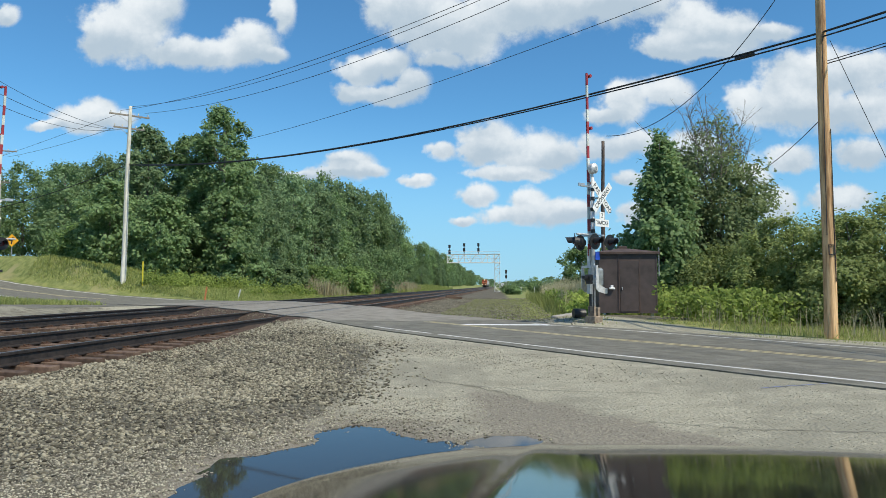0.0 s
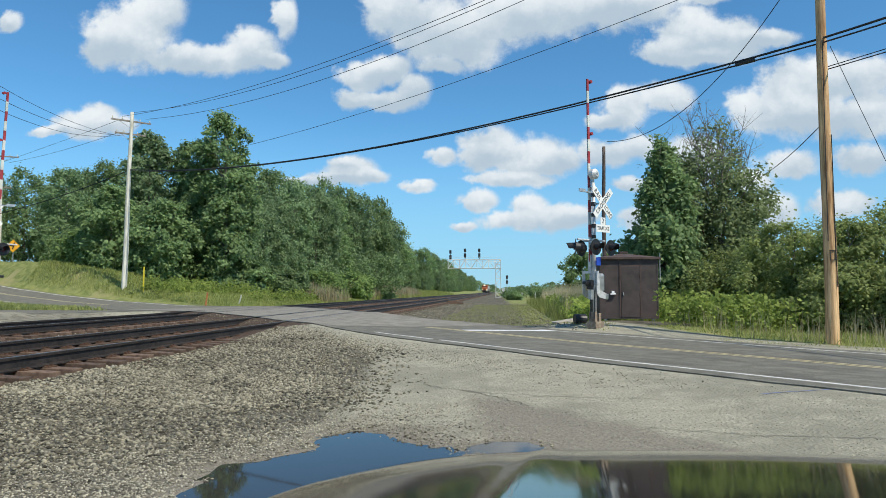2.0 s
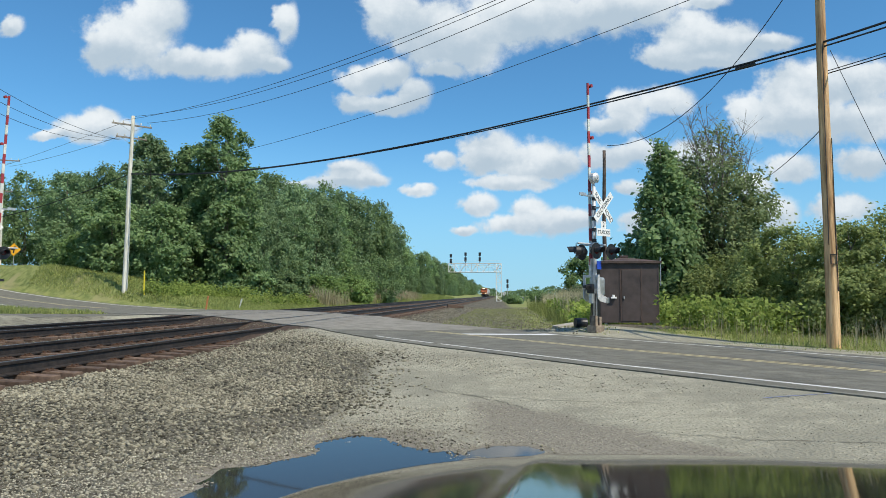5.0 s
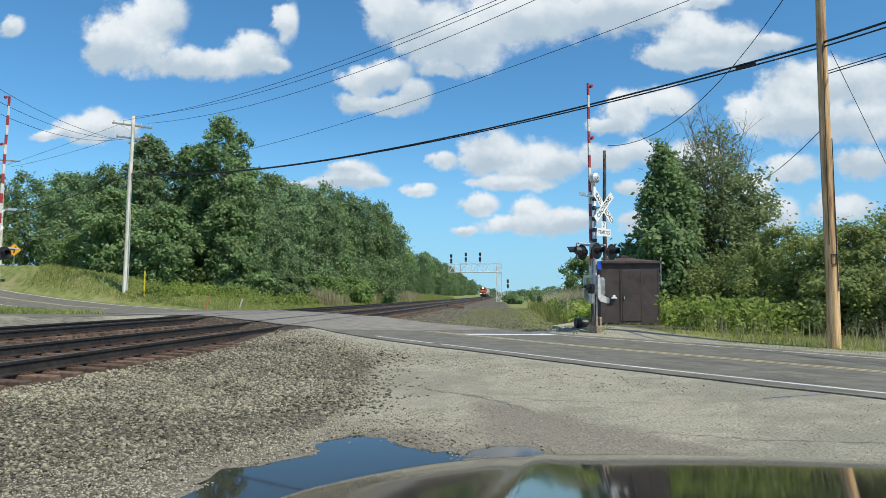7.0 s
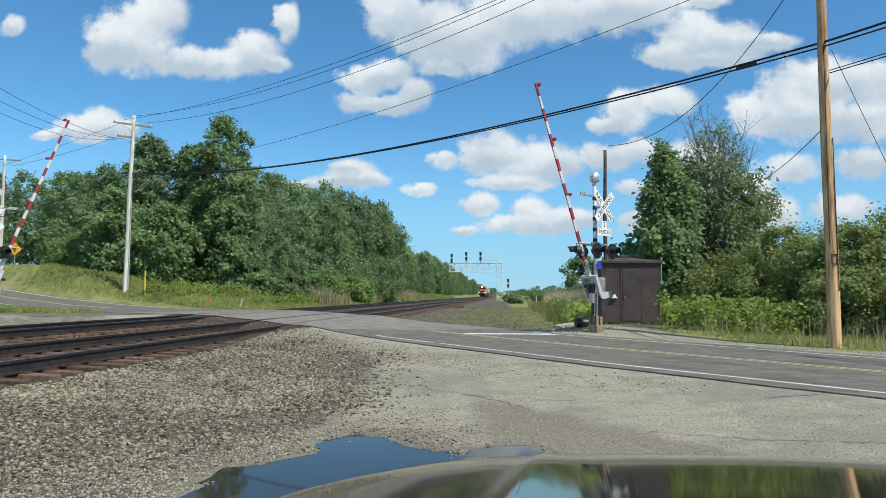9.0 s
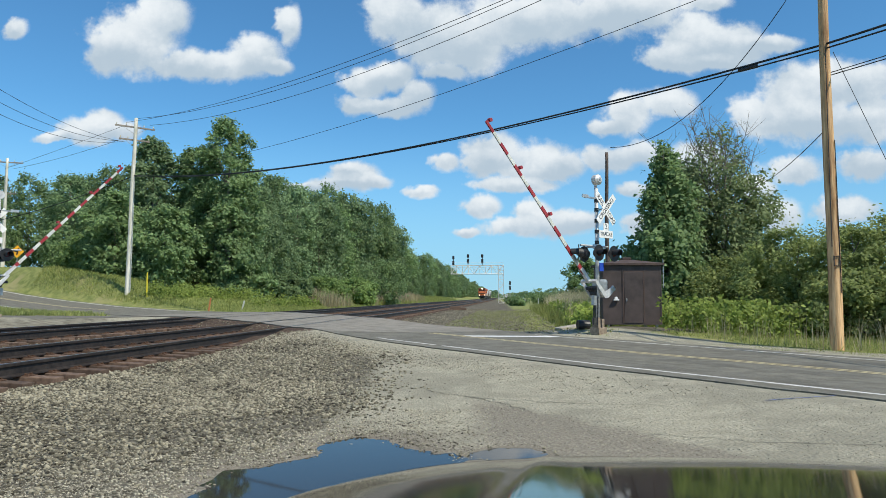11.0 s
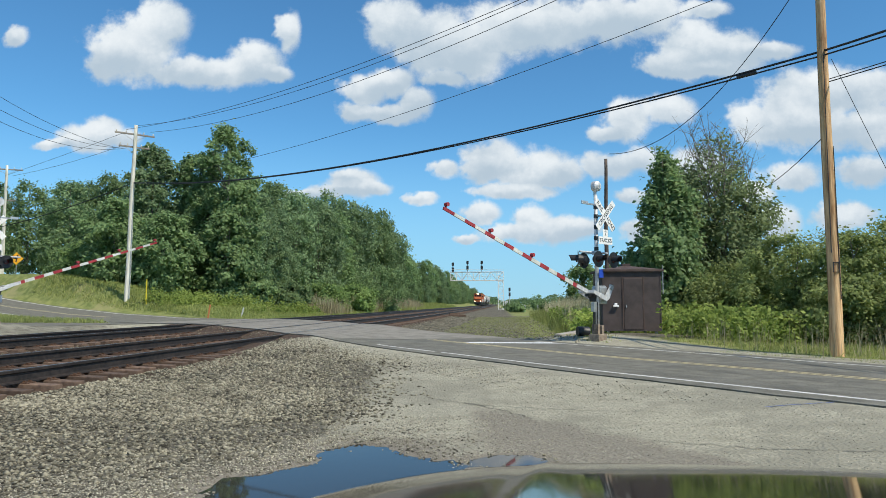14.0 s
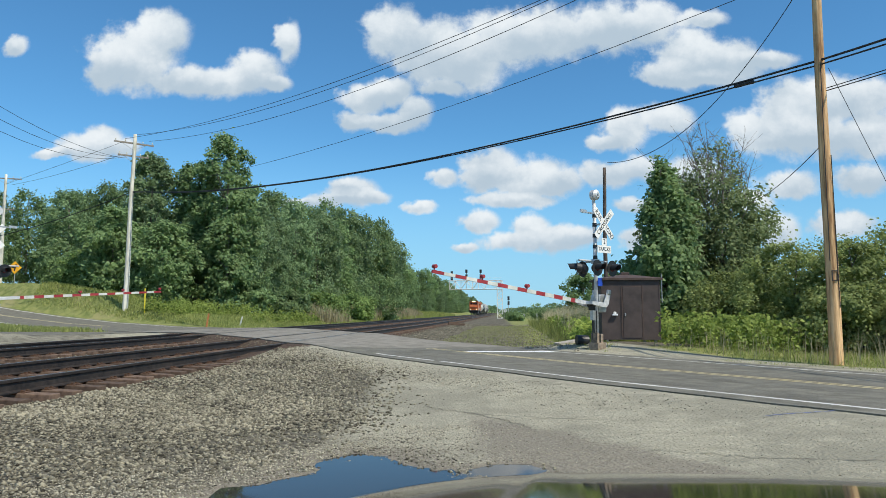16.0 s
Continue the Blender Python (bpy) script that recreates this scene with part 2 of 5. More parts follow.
M_HUT = mat("dull brown steel", (.040, .029, .027), (.076, .056, .052), 2.2, .62, .0, bump=.0015, big=.4)
M_HUTROOF = mat("brown roof steel", (.055, .035, .030), (.10, .066, .055), 3, .7)
M_GALV = mat("galvanised steel", (.36, .37, .37), (.60, .61, .61), 6, .45, .7)
M_ALU = mat("silver paint", (.46, .47, .48), (.70, .70, .70), 7, .5, .2)
M_BLACK = mat("black enamel", (.010, .010, .011), (.028, .028, .03), 6, .45)
M_SIGN = mat("white sign sheet", (.72, .72, .71), (.84, .84, .83), 3, .5)
M_RED = mat("red reflective sheet", (.25, .022, .030), (.37, .045, .05), 4, .45)
M_ARMWHITE = mat("white reflective sheet", (.48, .50, .46), (.66, .67, .63), 4, .5)
M_LENS = mat("dark red lamp lens", (.05, .004, .004), (.10, .008, .008), 6, .2)
M_BRIDGE = mat("white bridge paint", (.62, .63, .62), (.80, .80, .79), 3, .5)
M_ARM = mat("grey brown crossarm wood", (.16, .14, .12), (.32, .29, .25), 7, .85)
M_STUB = mat("weathered tan timber", (.17, .13, .095), (.36, .29, .22), 9, .9, bump=.004)
M_BLUE = mat("blue sign sheet", (.01, .05, .38), (.02, .08, .52), 5, .5)
M_CONC = mat("concrete", (.30, .27, .23), (.50, .46, .40), 9, .9, bump=.004)
M_YSIGN = mat("orange yellow sign sheet", (.80, .36, .01), (.90, .44, .02), 4, .5)
M_YPOST = mat("yellow plastic marker", (.70, .55, .03), (.80, .66, .06), 6, .5)
M_OPOST = mat("orange plastic marker", (.50, .17, .06), (.62, .24, .10), 6, .5)
M_WIRE = mat("black cable", (.012, .012, .013), (.03, .03, .03), 9, .6)
M_BARK = mat("bark", (.10, .085, .065), (.26, .23, .19), 5, .9, bump=.02)
M_LEAF = leaf_mat("forest leaves", (.140, .225, .092), (.295, .41, .185), .5)
M_LEAF_LIGHT = leaf_mat("light leaves", (.140, .225, .070), (.32, .44, .15), .5)
M_LEAF_DARK = leaf_mat("dull leaves", (.140, .215, .105), (.29, .405, .205), .5)
M_LEAF_DULL = leaf_mat("dull grey green leaves", (.140, .185, .085), (.28, .345, .165), .5)
M_LEAF_OLIVE = leaf_mat("olive bush leaves", (.175, .225, .075), (.37, .43, .16), .5)
M_GRASS = leaf_mat("grass blades", (.20, .245, .070), (.42, .45, .16), .5)
M_STRAW = leaf_mat("dry reed", (.34, .30, .17), (.58, .52, .34), .35)
M_WEED = leaf_mat("weed leaves", (.17, .25, .050), (.41, .50, .12), .5)
M_ORANGE = mat("orange locomotive paint", (.33, .075, .020), (.46, .12, .03), 1.5, .4)
M_LOCODARK = mat("dark locomotive paint", (.02, .018, .016), (.05, .045, .04), 2, .5)
M_TANK = mat("black tank paint", (.02, .02, .022), (.06, .06, .06), 1, .5)
M_TANKW = mat("pale hopper paint", (.40, .40, .39), (.58, .58, .56), 1, .6)
M_GLASS_DARK = mat("dark window", (.01, .012, .014), (.02, .022, .025), 2, .1)
M_HEADLIGHT = glow("locomotive headlight", (1.0, .86, .55), 6.0)
M_CAR = mat("dusty black car paint", (.014, .0135, .0125), (.026, .025, .023), 3, .06, 0, spec=.8)
M_TRIM = mat("dull trim", (.30, .27, .23), (.42, .38, .33), 8, .35)


# ---- mesh helpers ----
def box(bm, c, s, m=None, bevel=0.0):
    r = bmesh.ops.create_cube(bm, size=1.0)
    bmesh.ops.scale(bm, vec=s, verts=r["verts"])
    if bevel:
        es = list({e for v in r["verts"] for e in v.link_edges})
        q = bmesh.ops.bevel(bm, geom=es, offset=bevel, segments=2, affect="EDGES", profile=0.6)
        vs = list({v for f in q["faces"] for v in f.verts})
        allv = set(vs)
        grow = list(vs)
        while grow:
            v = grow.pop()
            for e in v.link_edges:
                o = e.other_vert(v)
                if o not in allv:
                    allv.add(o)
                    grow.append(o)
        vs = list(allv)
    else:
        vs = r["verts"]
    t = Matrix.Translation(c) if m is None else Matrix.Translation(c) @ m
    bmesh.ops.transform(bm, matrix=t, verts=vs)
    return vs


def rod(bm, p, q, r0, r1=None, seg=10, cap=True):
    p, q = Vector(p), Vector(q)
    d = q - p
    r = bmesh.ops.create_cone(bm, cap_ends=cap, segments=seg, radius1=r0, radius2=r0 if r1 is None else r1, depth=d.length)
    bmesh.ops.transform(bm, matrix=Matrix.Translation((p + q) / 2) @ d.to_track_quat("Z", "Y").to_matrix().to_4x4(), verts=r["verts"])
    return r["verts"]


def ball(bm, c, s, seg=10):
    r = bmesh.ops.create_uvsphere(bm, u_segments=seg, v_segments=max(5, seg // 2 + 1), radius=1.0)
    bmesh.ops.transform(bm, matrix=Matrix.Translation(c) @ Matrix.Diagonal((*s, 1)), verts=r["verts"])


def prism(bm, outline, depth, m=None):
    """A closed outline in x, z pushed along y."""
    a = [bm.verts.new((x, -depth / 2, z)) for x, z in outline]
    b = [bm.verts.new((x, depth / 2, z)) for x, z in outline]
    n = len(a)
    bm.faces.new(a)
    bm.faces.new(b[::-1])
    for i in range(n):
        bm.faces.new((a[i], b[i], b[(i + 1) % n], a[(i + 1) % n]))
    if m is not None:
        bmesh.ops.transform(bm, matrix=m, verts=a + b)


def part(name, bm, material, parent=None, label="", smooth=False):
    me = bpy.data.meshes.new(name)
    if isinstance(bm, bmesh.types.BMesh):
        bmesh.ops.recalc_face_normals(bm, faces=bm.faces)
        bm.to_mesh(me)
        bm.free()
    else:
        me = bm
    if material and not me.materials:
        me.materials.append(material)
    if smooth:
        for p in me.polygons:
            p.use_smooth = True
    ob = new(name, me)
    if parent is not None:
        ob.parent = parent
    if label:
        tagged(ob, label)
    return ob


def thing(name, m, label, category, group="", kind=""):
    ob = new(name)
    ob.empty_display_size = 0.2
    ob.matrix_basis = m
    return tagged(ob, label, category, group, kind)


def B():
    return bmesh.new()


def mesh_from(name, verts, faces, material=None):
    me = bpy.data.meshes.new(name)
    me.from_pydata(verts, [], faces)
    me.update()
    if material:
        me.materials.append(material)
    return me


def smooth01(x):
    x = np.clip(x, 0, 1)
    return x * x * (3 - 2 * x)


# ---- the lie of the land ----
def rail_x(y):
    """The gauge corner line of the near rail, from its distance ahead."""
    y = np.asarray(y, float)
    return -6.66 + .098 * y - .010 * np.maximum(0, y - 60) - .010 * np.maximum(0, y - 330)


def track_d(x, y):
    return (np.asarray(x, float) - rail_x(y)) * .995


ROAD_AZ = radians(-39.5)


def road_line():
    """Centre line of the road, station by station, from the right across the tracks and up the hill."""
    pts, az = [], []
    n = Vector((math.cos(ROAD_AZ), -math.sin(ROAD_AZ)))
    d = Vector((math.sin(ROAD_AZ), math.cos(ROAD_AZ)))
    p = n * 13.0 + d * -60
    s = -60.0
    while s < 220:
        a = ROAD_AZ + radians(-13.0) * float(smooth01((s - 20) / 17))
        pts.append((s, p.x, p.y, a))
        p = p + Vector((math.sin(a), math.cos(a))) * 1.0
        s += 1.0
    return np.array(pts)


ROAD = road_line()
RZ_D = ([-14, -10, -8, -5.8, -4.2, -1.5, 0, .9, 2.2, 3.4, 5.5, 8.4, 11.4, 14.4, 25, 60], [.06, .06, .08, .12, .12, .06, 0, 0, -.10, -.18, -.24, -.32, -.36, -.41, -.6, -1.0])
RZ_S = ([30, 40, 47, 55, 62, 70, 80, 100, 140, 220], [.05, .08, .25, .62, 1.05, 1.65, 2.5, 3.9, 5.5, 7])


def road_sl(x, y):
    """Station and side offset (+ to the far right side) of points."""
    x, y = np.atleast_1d(np.asarray(x, float)), np.atleast_1d(np.asarray(y, float))
    sh = x.shape
    x, y = x.ravel(), y.ravel()
    best = np.full(x.shape, 1e18)
    S, LAT = np.zeros(x.shape), np.zeros(x.shape)
    for s, px, py, a in ROAD[::2]:
        dx, dy = x - px, y - py
        q = dx * dx + dy * dy
        k = q < best
        best[k] = q[k]
        S[k] = s + (dx * math.sin(a) + dy * math.cos(a))[k]
        LAT[k] = (dx * math.cos(a) - dy * math.sin(a))[k]
    return S.reshape(sh), LAT.reshape(sh)


def road_z(x, y, s):
    d = track_d(x, y)
    z1 = np.interp(d, *RZ_D)
    z2 = np.interp(s, *RZ_S)
    k = smooth01((-d - 9) / 6) * (np.asarray(s) > 25)
    return z1 * (1 - k) + z2 * k


G_D = ([-400, -120, -60, -30, -22, -19.5, -12, -9, -7.2, -6.4, -5.5, -5, -1.5, -.3, .3, .6, 1.0, 2.4, 4.5, 9, 14, 30, 70, 300], [9, 6, 4.4, 3.2, 2.1, 1.3, .45, -.08, -.2, -.2, -.12, -.09, -.20, -.27, -.27, -.29, -.33, -.47, -.50, -.50, -.48, -.5, -.8, -2.0])


def hummock(x, y):
    return .5 * np.sin(x * .9 + 1.3 * np.sin(y * .37)) * np.sin(y * .71 + 1.1 * np.sin(x * .53)) + .5 * np.sin(x * 2.3 + y * 1.1) * np.sin(y * 1.9 - x * .7)


def puddle_f(x, y):
    """Over 0 inside the puddle's bowl."""
    w = .16 * np.sin(x * 4.1 + 1.7 * y) + .11 * np.sin(y * 6.3 - 2.2 * x + 1) + .07 * np.sin(11 * x + 7 * y) + .05 * np.sin(23 * x - 17 * y) + .04 * np.sin(31 * y + 13 * x)
    a = 1 - np.sqrt(((x + .68 - .02 * (y - 4.6)) / 1.10) ** 2 + ((y - 4.75) / 2.02) ** 2) + w * .55
    b = 1 - np.sqrt(((x - .52) / .30) ** 2 + ((y - 6.2) / .24) ** 2) + w
    return np.maximum(a, b * .55)


def ground_z(x, y):
    x, y = np.asarray(x, float), np.asarray(y, float)
    d = track_d(x, y)
    z = np.interp(d, *G_D)
    far = smooth01((np.hypot(x, y) - 60) / 120)
    wild = smooth01((d - 16) / 6) + smooth01((-d - 9) / 5)
    z = z + hummock(x, y) * (.10 * wild + .012) * (1 - far * .4)
    # raised pad under the hut and signal
    pad = np.exp(-(((x - 6.0) / 3.6) ** 2 + ((y - 23.6) / 3.2) ** 2))
    z = z + .36 * pad + .35 * np.exp(-(((d - 13) / 4) ** 2 + ((y - 42) / 12) ** 2))
    z = z + .12 * np.clip(-puddle_f(x, y), -.6, .12) * (y < 9)
    s, lat = road_sl(x, y)
    rz = road_z(x, y, s)
    soft = np.where(s > 30, np.where(lat > 0, 2.2, 7.0), np.where((lat < 0) & (s < 17), 4.5, 1.7))
    half = np.where((lat < 0) & (s > 29) & (s < 84), 19.2, 3.6)
    w = 1 - smooth01((np.abs(lat) - half) / soft)
    return z * (1 - w) + (rz - .022) * w


# ---- ground, road, tracks ----
def spaced(lo, hi, zones):
    """Coordinates from lo to hi; zones: (from, to, step), coarser outside, growing."""
    v = []
    a = zones[0][0]
    step = zones[0][2]
    x = a
    while x > lo:
        step *= 1.22
        x -= step
        v.append(x)
    v = v[::-1]
    for p, q, st in zones:
        v += list(np.arange(p, q - 1e-6, st))
    x, step = zones[-1][1], zones[-1][2]
    while x < hi:
        v.append(x)
        step *= 1.22
        x += step
    v.append(hi)
    return np.array(v)


def ground_mat():
    m = bpy.data.materials.new("ground soil grass and gravel")
    m.use_nodes = True
    N, L = m.node_tree.nodes, m.node_tree.links
    b = N["Principled BSDF"]
    b.inputs["Roughness"].default_value = .92
    b.inputs["Specular IOR Level"].default_value = .25
    tc = N.new("ShaderNodeTexCoord")
    at = N.new("ShaderNodeAttribute")
    at.attribute_name = "cover"
    sep = N.new("ShaderNodeSeparateColor")
    L.new(at.outputs["Color"], sep.inputs[0])

    def noise_(scale, detail=5, rough=.6):
        n = N.new("ShaderNodeTexNoise")
        n.inputs["Scale"].default_value, n.inputs["Detail"].default_value, n.inputs["Roughness"].default_value = scale, detail, rough
        L.new(tc.outputs["Object"], n.inputs["Vector"])
        return n.outputs[0]

    def mix(f, a, c):
        n = N.new("ShaderNodeMix")
        n.data_type = "RGBA"
        L.new(f, n.inputs[0])
        for i, v in ((6, a), (7, c)):
            if isinstance(v, tuple):
                n.inputs[i].default_value = (*v, 1)
            else:
                L.new(v, n.inputs[i])
        return n.outputs[2]

    def rng(x, lo, hi):
        n = N.new("ShaderNodeMapRange")
        n.interpolation_type = "SMOOTHSTEP"
        n.inputs[1].default_value, n.inputs[2].default_value = lo, hi
        L.new(x, n.inputs[0])
        return n.outputs[0]

    def add(x, y, k):
        n = N.new("ShaderNodeMath")
        n.operation = "MULTIPLY_ADD"
        L.new(y, n.inputs[0])
        n.inputs[1].default_value = k
        L.new(x, n.inputs[2])
        s = N.new("ShaderNodeMath")
        s.operation = "SUBTRACT"
        L.new(n.outputs[0], s.inputs[0])
        s.inputs[1].default_value = k * .5
        return s.outputs[0]

    big, mid, fine, grit = noise_(.35), noise_(2.2), noise_(14), noise_(70, 3)
    grass = mix(rng(mid, .35, .65), (.14, .175, .05), (.26, .275, .095))
    grass = mix(rng(big, .5, .7), grass, (.30, .28, .13))
    vor = N.new("ShaderNodeTexVoronoi")
    vor.inputs["Scale"].default_value = 26
    L.new(tc.outputs["Object"], vor.inputs["Vector"])
    vsep = N.new("ShaderNodeSeparateColor")
    L.new(vor.outputs["Color"], vsep.inputs[0])
    # coarse ground coloured dark, so the gaps between loose stones look shaded
    coarse = mix(vsep.outputs[0], (.045, .039, .028), (.17, .155, .118))
    coarse = mix(rng(mid, .45, .75), coarse, (.175, .16, .125))
    finec = mix(rng(grit, .35, .65), (.17, .162, .125), (.50, .47, .365))
    finec = mix(rng(add(mid, fine, .6), .45, .75), finec, (.29, .275, .21))
    finec = mix(rng(add(big, mid, .5), .42, .62), finec, (.25, .238, .186))
    wet = mix(rng(grit, .35, .65), (.14, .124, .096), (.27, .245, .20))
    rusty = mix(rng(fine, .35, .65), (.042, .028, .020), (.115, .078, .055))
    g = mix(rng(add(sep.outputs[1], mid, .7), .35, .65), coarse, finec)
    g = mix(rng(add(sep.outputs[2], fine, .5), .35, .75), g, wet)
    al = mix(rng(add(at.outputs["Alpha"], fine, .6), .35, .75), g, rusty)
    col = mix(rng(add(sep.outputs[0], mid, .6), .38, .62), grass, al)
    L.new(col, b.inputs["Base Color"])
    bn = N.new("ShaderNodeBump")
    bn.inputs["Strength"].default_value, bn.inputs["Distance"].default_value = .8, .018
    L.new(vor.outputs["Distance"], bn.inputs["Height"])
    bn2 = N.new("ShaderNodeBump")
    bn2.inputs["Strength"].default_value, bn2.inputs["Distance"].default_value = .6, .008
    L.new(grit, bn2.inputs["Height"])
    L.new(bn.outputs[0], bn2.inputs["Normal"])
    L.new(bn2.outputs[0], b.inputs["Normal"])
    return m


def cover(x, y):
    """Gravel or grass, coarse or fine, wet, rusty."""
    d = track_d(x, y)
    s, lat = road_sl(x, y)
    lot = (d > .2) * smooth01((-lat - 2.5) / 1.5) * (s < 24)
    bed = smooth01((d + 8.2) / 1.0) * smooth01((2.6 - d) / 1.0)
    bed = np.maximum(bed, smooth01((d + 8.2) / 1.0) * smooth01((9.5 - .012 * y - d) / 3.0) * (lat > 3) * smooth01((300 - y) / 100) * .72)
    yard = smooth01((d + 17) / 2) * smooth01((-d - 6) / 1) * smooth01((-lat - 2.5) / 1.5) * (s > 22) * smooth01((x + 21) / 3)
    hut = np.exp(-(((x - 6.3) / 3.4) ** 2 + ((y - 23.4) / 2.2) ** 2)) * .75
    shoulder = (1 - smooth01((np.abs(lat) - np.where(lat > 0, 5.3, 4.4)) / 1.5)) * (s < 30)
    r = np.clip(np.maximum.reduce([lot, bed, hut, yard, shoulder * .8]), 0, 1)
    g = np.clip(smooth01((d - 3.6 - .10 * (10 - np.minimum(y, 22))) / 1.6) * (lat < 0) + shoulder + yard * .5, 0, 1)
    wet = np.clip(.80 + puddle_f(x, y) * 1.1, 0, 1) * (y < 9) * (y > 1)
    q = 7.9 - 1.4 * (x - 1.4) - y + .25 * hummock(x * 3, y * 3)
    wet = np.maximum(wet, .66 * smooth01((q + .4) / .9) * smooth01((x + .3) / .9) * smooth01((y - 1) / 2.5))
    rust = smooth01((d + 7.5) / .8) * smooth01((1.5 - d) / .9)
    return np.stack([r, g, wet, rust], -1)


def make_ground():
    xs = spaced(-3500, 3500, [(-40, -12, .7), (-12, -4.5, .4), (-4.5, 3, .13), (3, 12, .4), (12, 40, .8)])
    ys = spaced(-600, 4500, [(-12, 2.5, .6), (2.5, 9, .13), (9, 30, .4), (30, 70, .8)])
    X, Y = np.meshgrid(xs, ys)
    Z = ground_z(X, Y)
    v = np.stack([X, Y, Z], -1).reshape(-1, 3)
    nx, ny = len(xs), len(ys)
    i = np.arange(nx * ny).reshape(ny, nx)
    f = np.stack([i[:-1, :-1], i[:-1, 1:], i[1:, 1:], i[1:, :-1]], -1).reshape(-1, 4)
    me = mesh_from("ground", v.tolist(), f.tolist(), ground_mat())
    a = me.color_attributes.new("cover", "FLOAT_COLOR", "POINT")
    a.data.foreach_set("color", cover(X, Y).reshape(-1).astype(np.float32))
    me.polygons.foreach_set("use_smooth", [True] * len(me.polygons))
    tagged(new("ground", me), "rolling grassy ground with a gravel lot and track bed", "ground", kind="structure")


make_ground()


def strip(name, s0, s1, l0, l1, material, lift, label, step=1.0, nl=8, parent=None, thick=.0, edge=None):
    """A band along the road between two side offsets."""
    vs, fs = [], []
    ss = np.append(np.arange(s0, s1, step), s1)
    for s in ss:
        px, py, a = (float(np.interp(s, ROAD[:, 0], ROAD[:, k])) for k in (1, 2, 3))
        for j in range(nl + 1):
            la = l0 + (l1 - l0) * j / nl
            if edge is not None and j in (0, nl):
                la += edge(s, j == nl)
            x, y = px + math.cos(a) * la, py - math.sin(a) * la
            vs.append((x, y, float(road_z(x, y, s)) + lift))
    n = nl + 1
    for i in range(len(ss) - 1):
        for j in range(nl):
            fs.append((i * n + j, i * n + j + 1, (i + 1) * n + j + 1, (i + 1) * n + j))
    if thick:
        k = len(vs)
        for i in range(len(ss)):
            for j in (0, nl):
                x, y, z = vs[i * n + j]
                vs.append((x, y, z - thick))
        for i in range(len(ss) - 1):
            fs.append((i * n, (i + 1) * n, k + 2 * i + 2, k + 2 * i))
            fs.append((i * n + nl, k + 2 * i + 1, k + 2 * i + 3, (i + 1) * n + nl))
    me = mesh_from(name, vs, fs, material)
    ob = new(name, me)
    if parent is not None:
        ob.parent = parent
    else:
        tagged(ob, label, "road", kind="structure")
    return ob


def ragged(s, right):
    return (.03 * math.sin(s * 1.7) + .025 * math.sin(s * 4.3 + 1)) * (1 if right else -1)


road = strip("road", -60, 200, -3.5, 3.7, M_ASPH, 0, "two lane grey asphalt road over the tracks", .5, 12, thick=.12, edge=ragged)
side = strip("junction_apron", 31, 78, -19.0, -3.3, M_ASPH, -.012, "wide worn asphalt junction beyond the tracks", .7, 12, thick=.1, edge=ragged)
strip("edge_line", -60, 12.3, -3.05, -2.93, M_WHITE_LINE, .004, "", .5, 1, road)
strip("edge_line", 12.55, 14.9, -3.05, -2.93, M_WHITE_LINE, .004, "", .5, 1, road)
strip("edge_line", -60, 15.0, 2.93, 3.05, M_WHITE_LINE, .004, "", .5, 1, road)
strip("edge_line", 38, 190, 2.90, 3.10, M_WHITE_LINE, .004, "", 1, 1, road)
# stop bar, a little skew to the lane
_v = []
for s, l in ((14.75, .12), (13.9, 2.9), (14.35, 2.95), (15.2, .17)):
    _p = [float(np.interp(s, ROAD[:, 0], ROAD[:, k])) for k in (1, 2, 3)]
    _x, _y = _p[0] + math.cos(_p[2]) * l, _p[1] - math.sin(_p[2]) * l
    _v.append((_x, _y, float(road_z(_x, _y, s)) + .006))
part("stop_bar", mesh_from("stop_bar", _v, [(0, 1, 2, 3)], M_SIGN), None, road)
strip("edge_line", 46, 190, -3.05, -2.93, M_WHITE_LINE, .004, "", 1, 1, road)
for l0 in (-.16, .06):
    strip("centre_line", -60, 16.5, l0, l0 + .10, M_YELLOW_LINE, .004, "", .5, 1, road)
    strip("centre_line", 42, 190, l0, l0 + .10, M_YELLOW_LINE, .004, "", 1, 1, road)

for l0 in (-2.45, -1.0, .65, 2.1):
    strip("wheel_path", -60, 16.6, l0 - .28, l0 + .28, M_WHEEL, .002, "", .7, 3, road, edge=ragged)
strip("crossing_pavement", 16.8, 33.5, -3.45, 3.65, M_ASPH_OLD, .004, "", .4, 12, road, edge=ragged)

TRACK = [(0.0, 0.0), (-1.51, .06), (-4.11, .12), (-5.62, .12)]


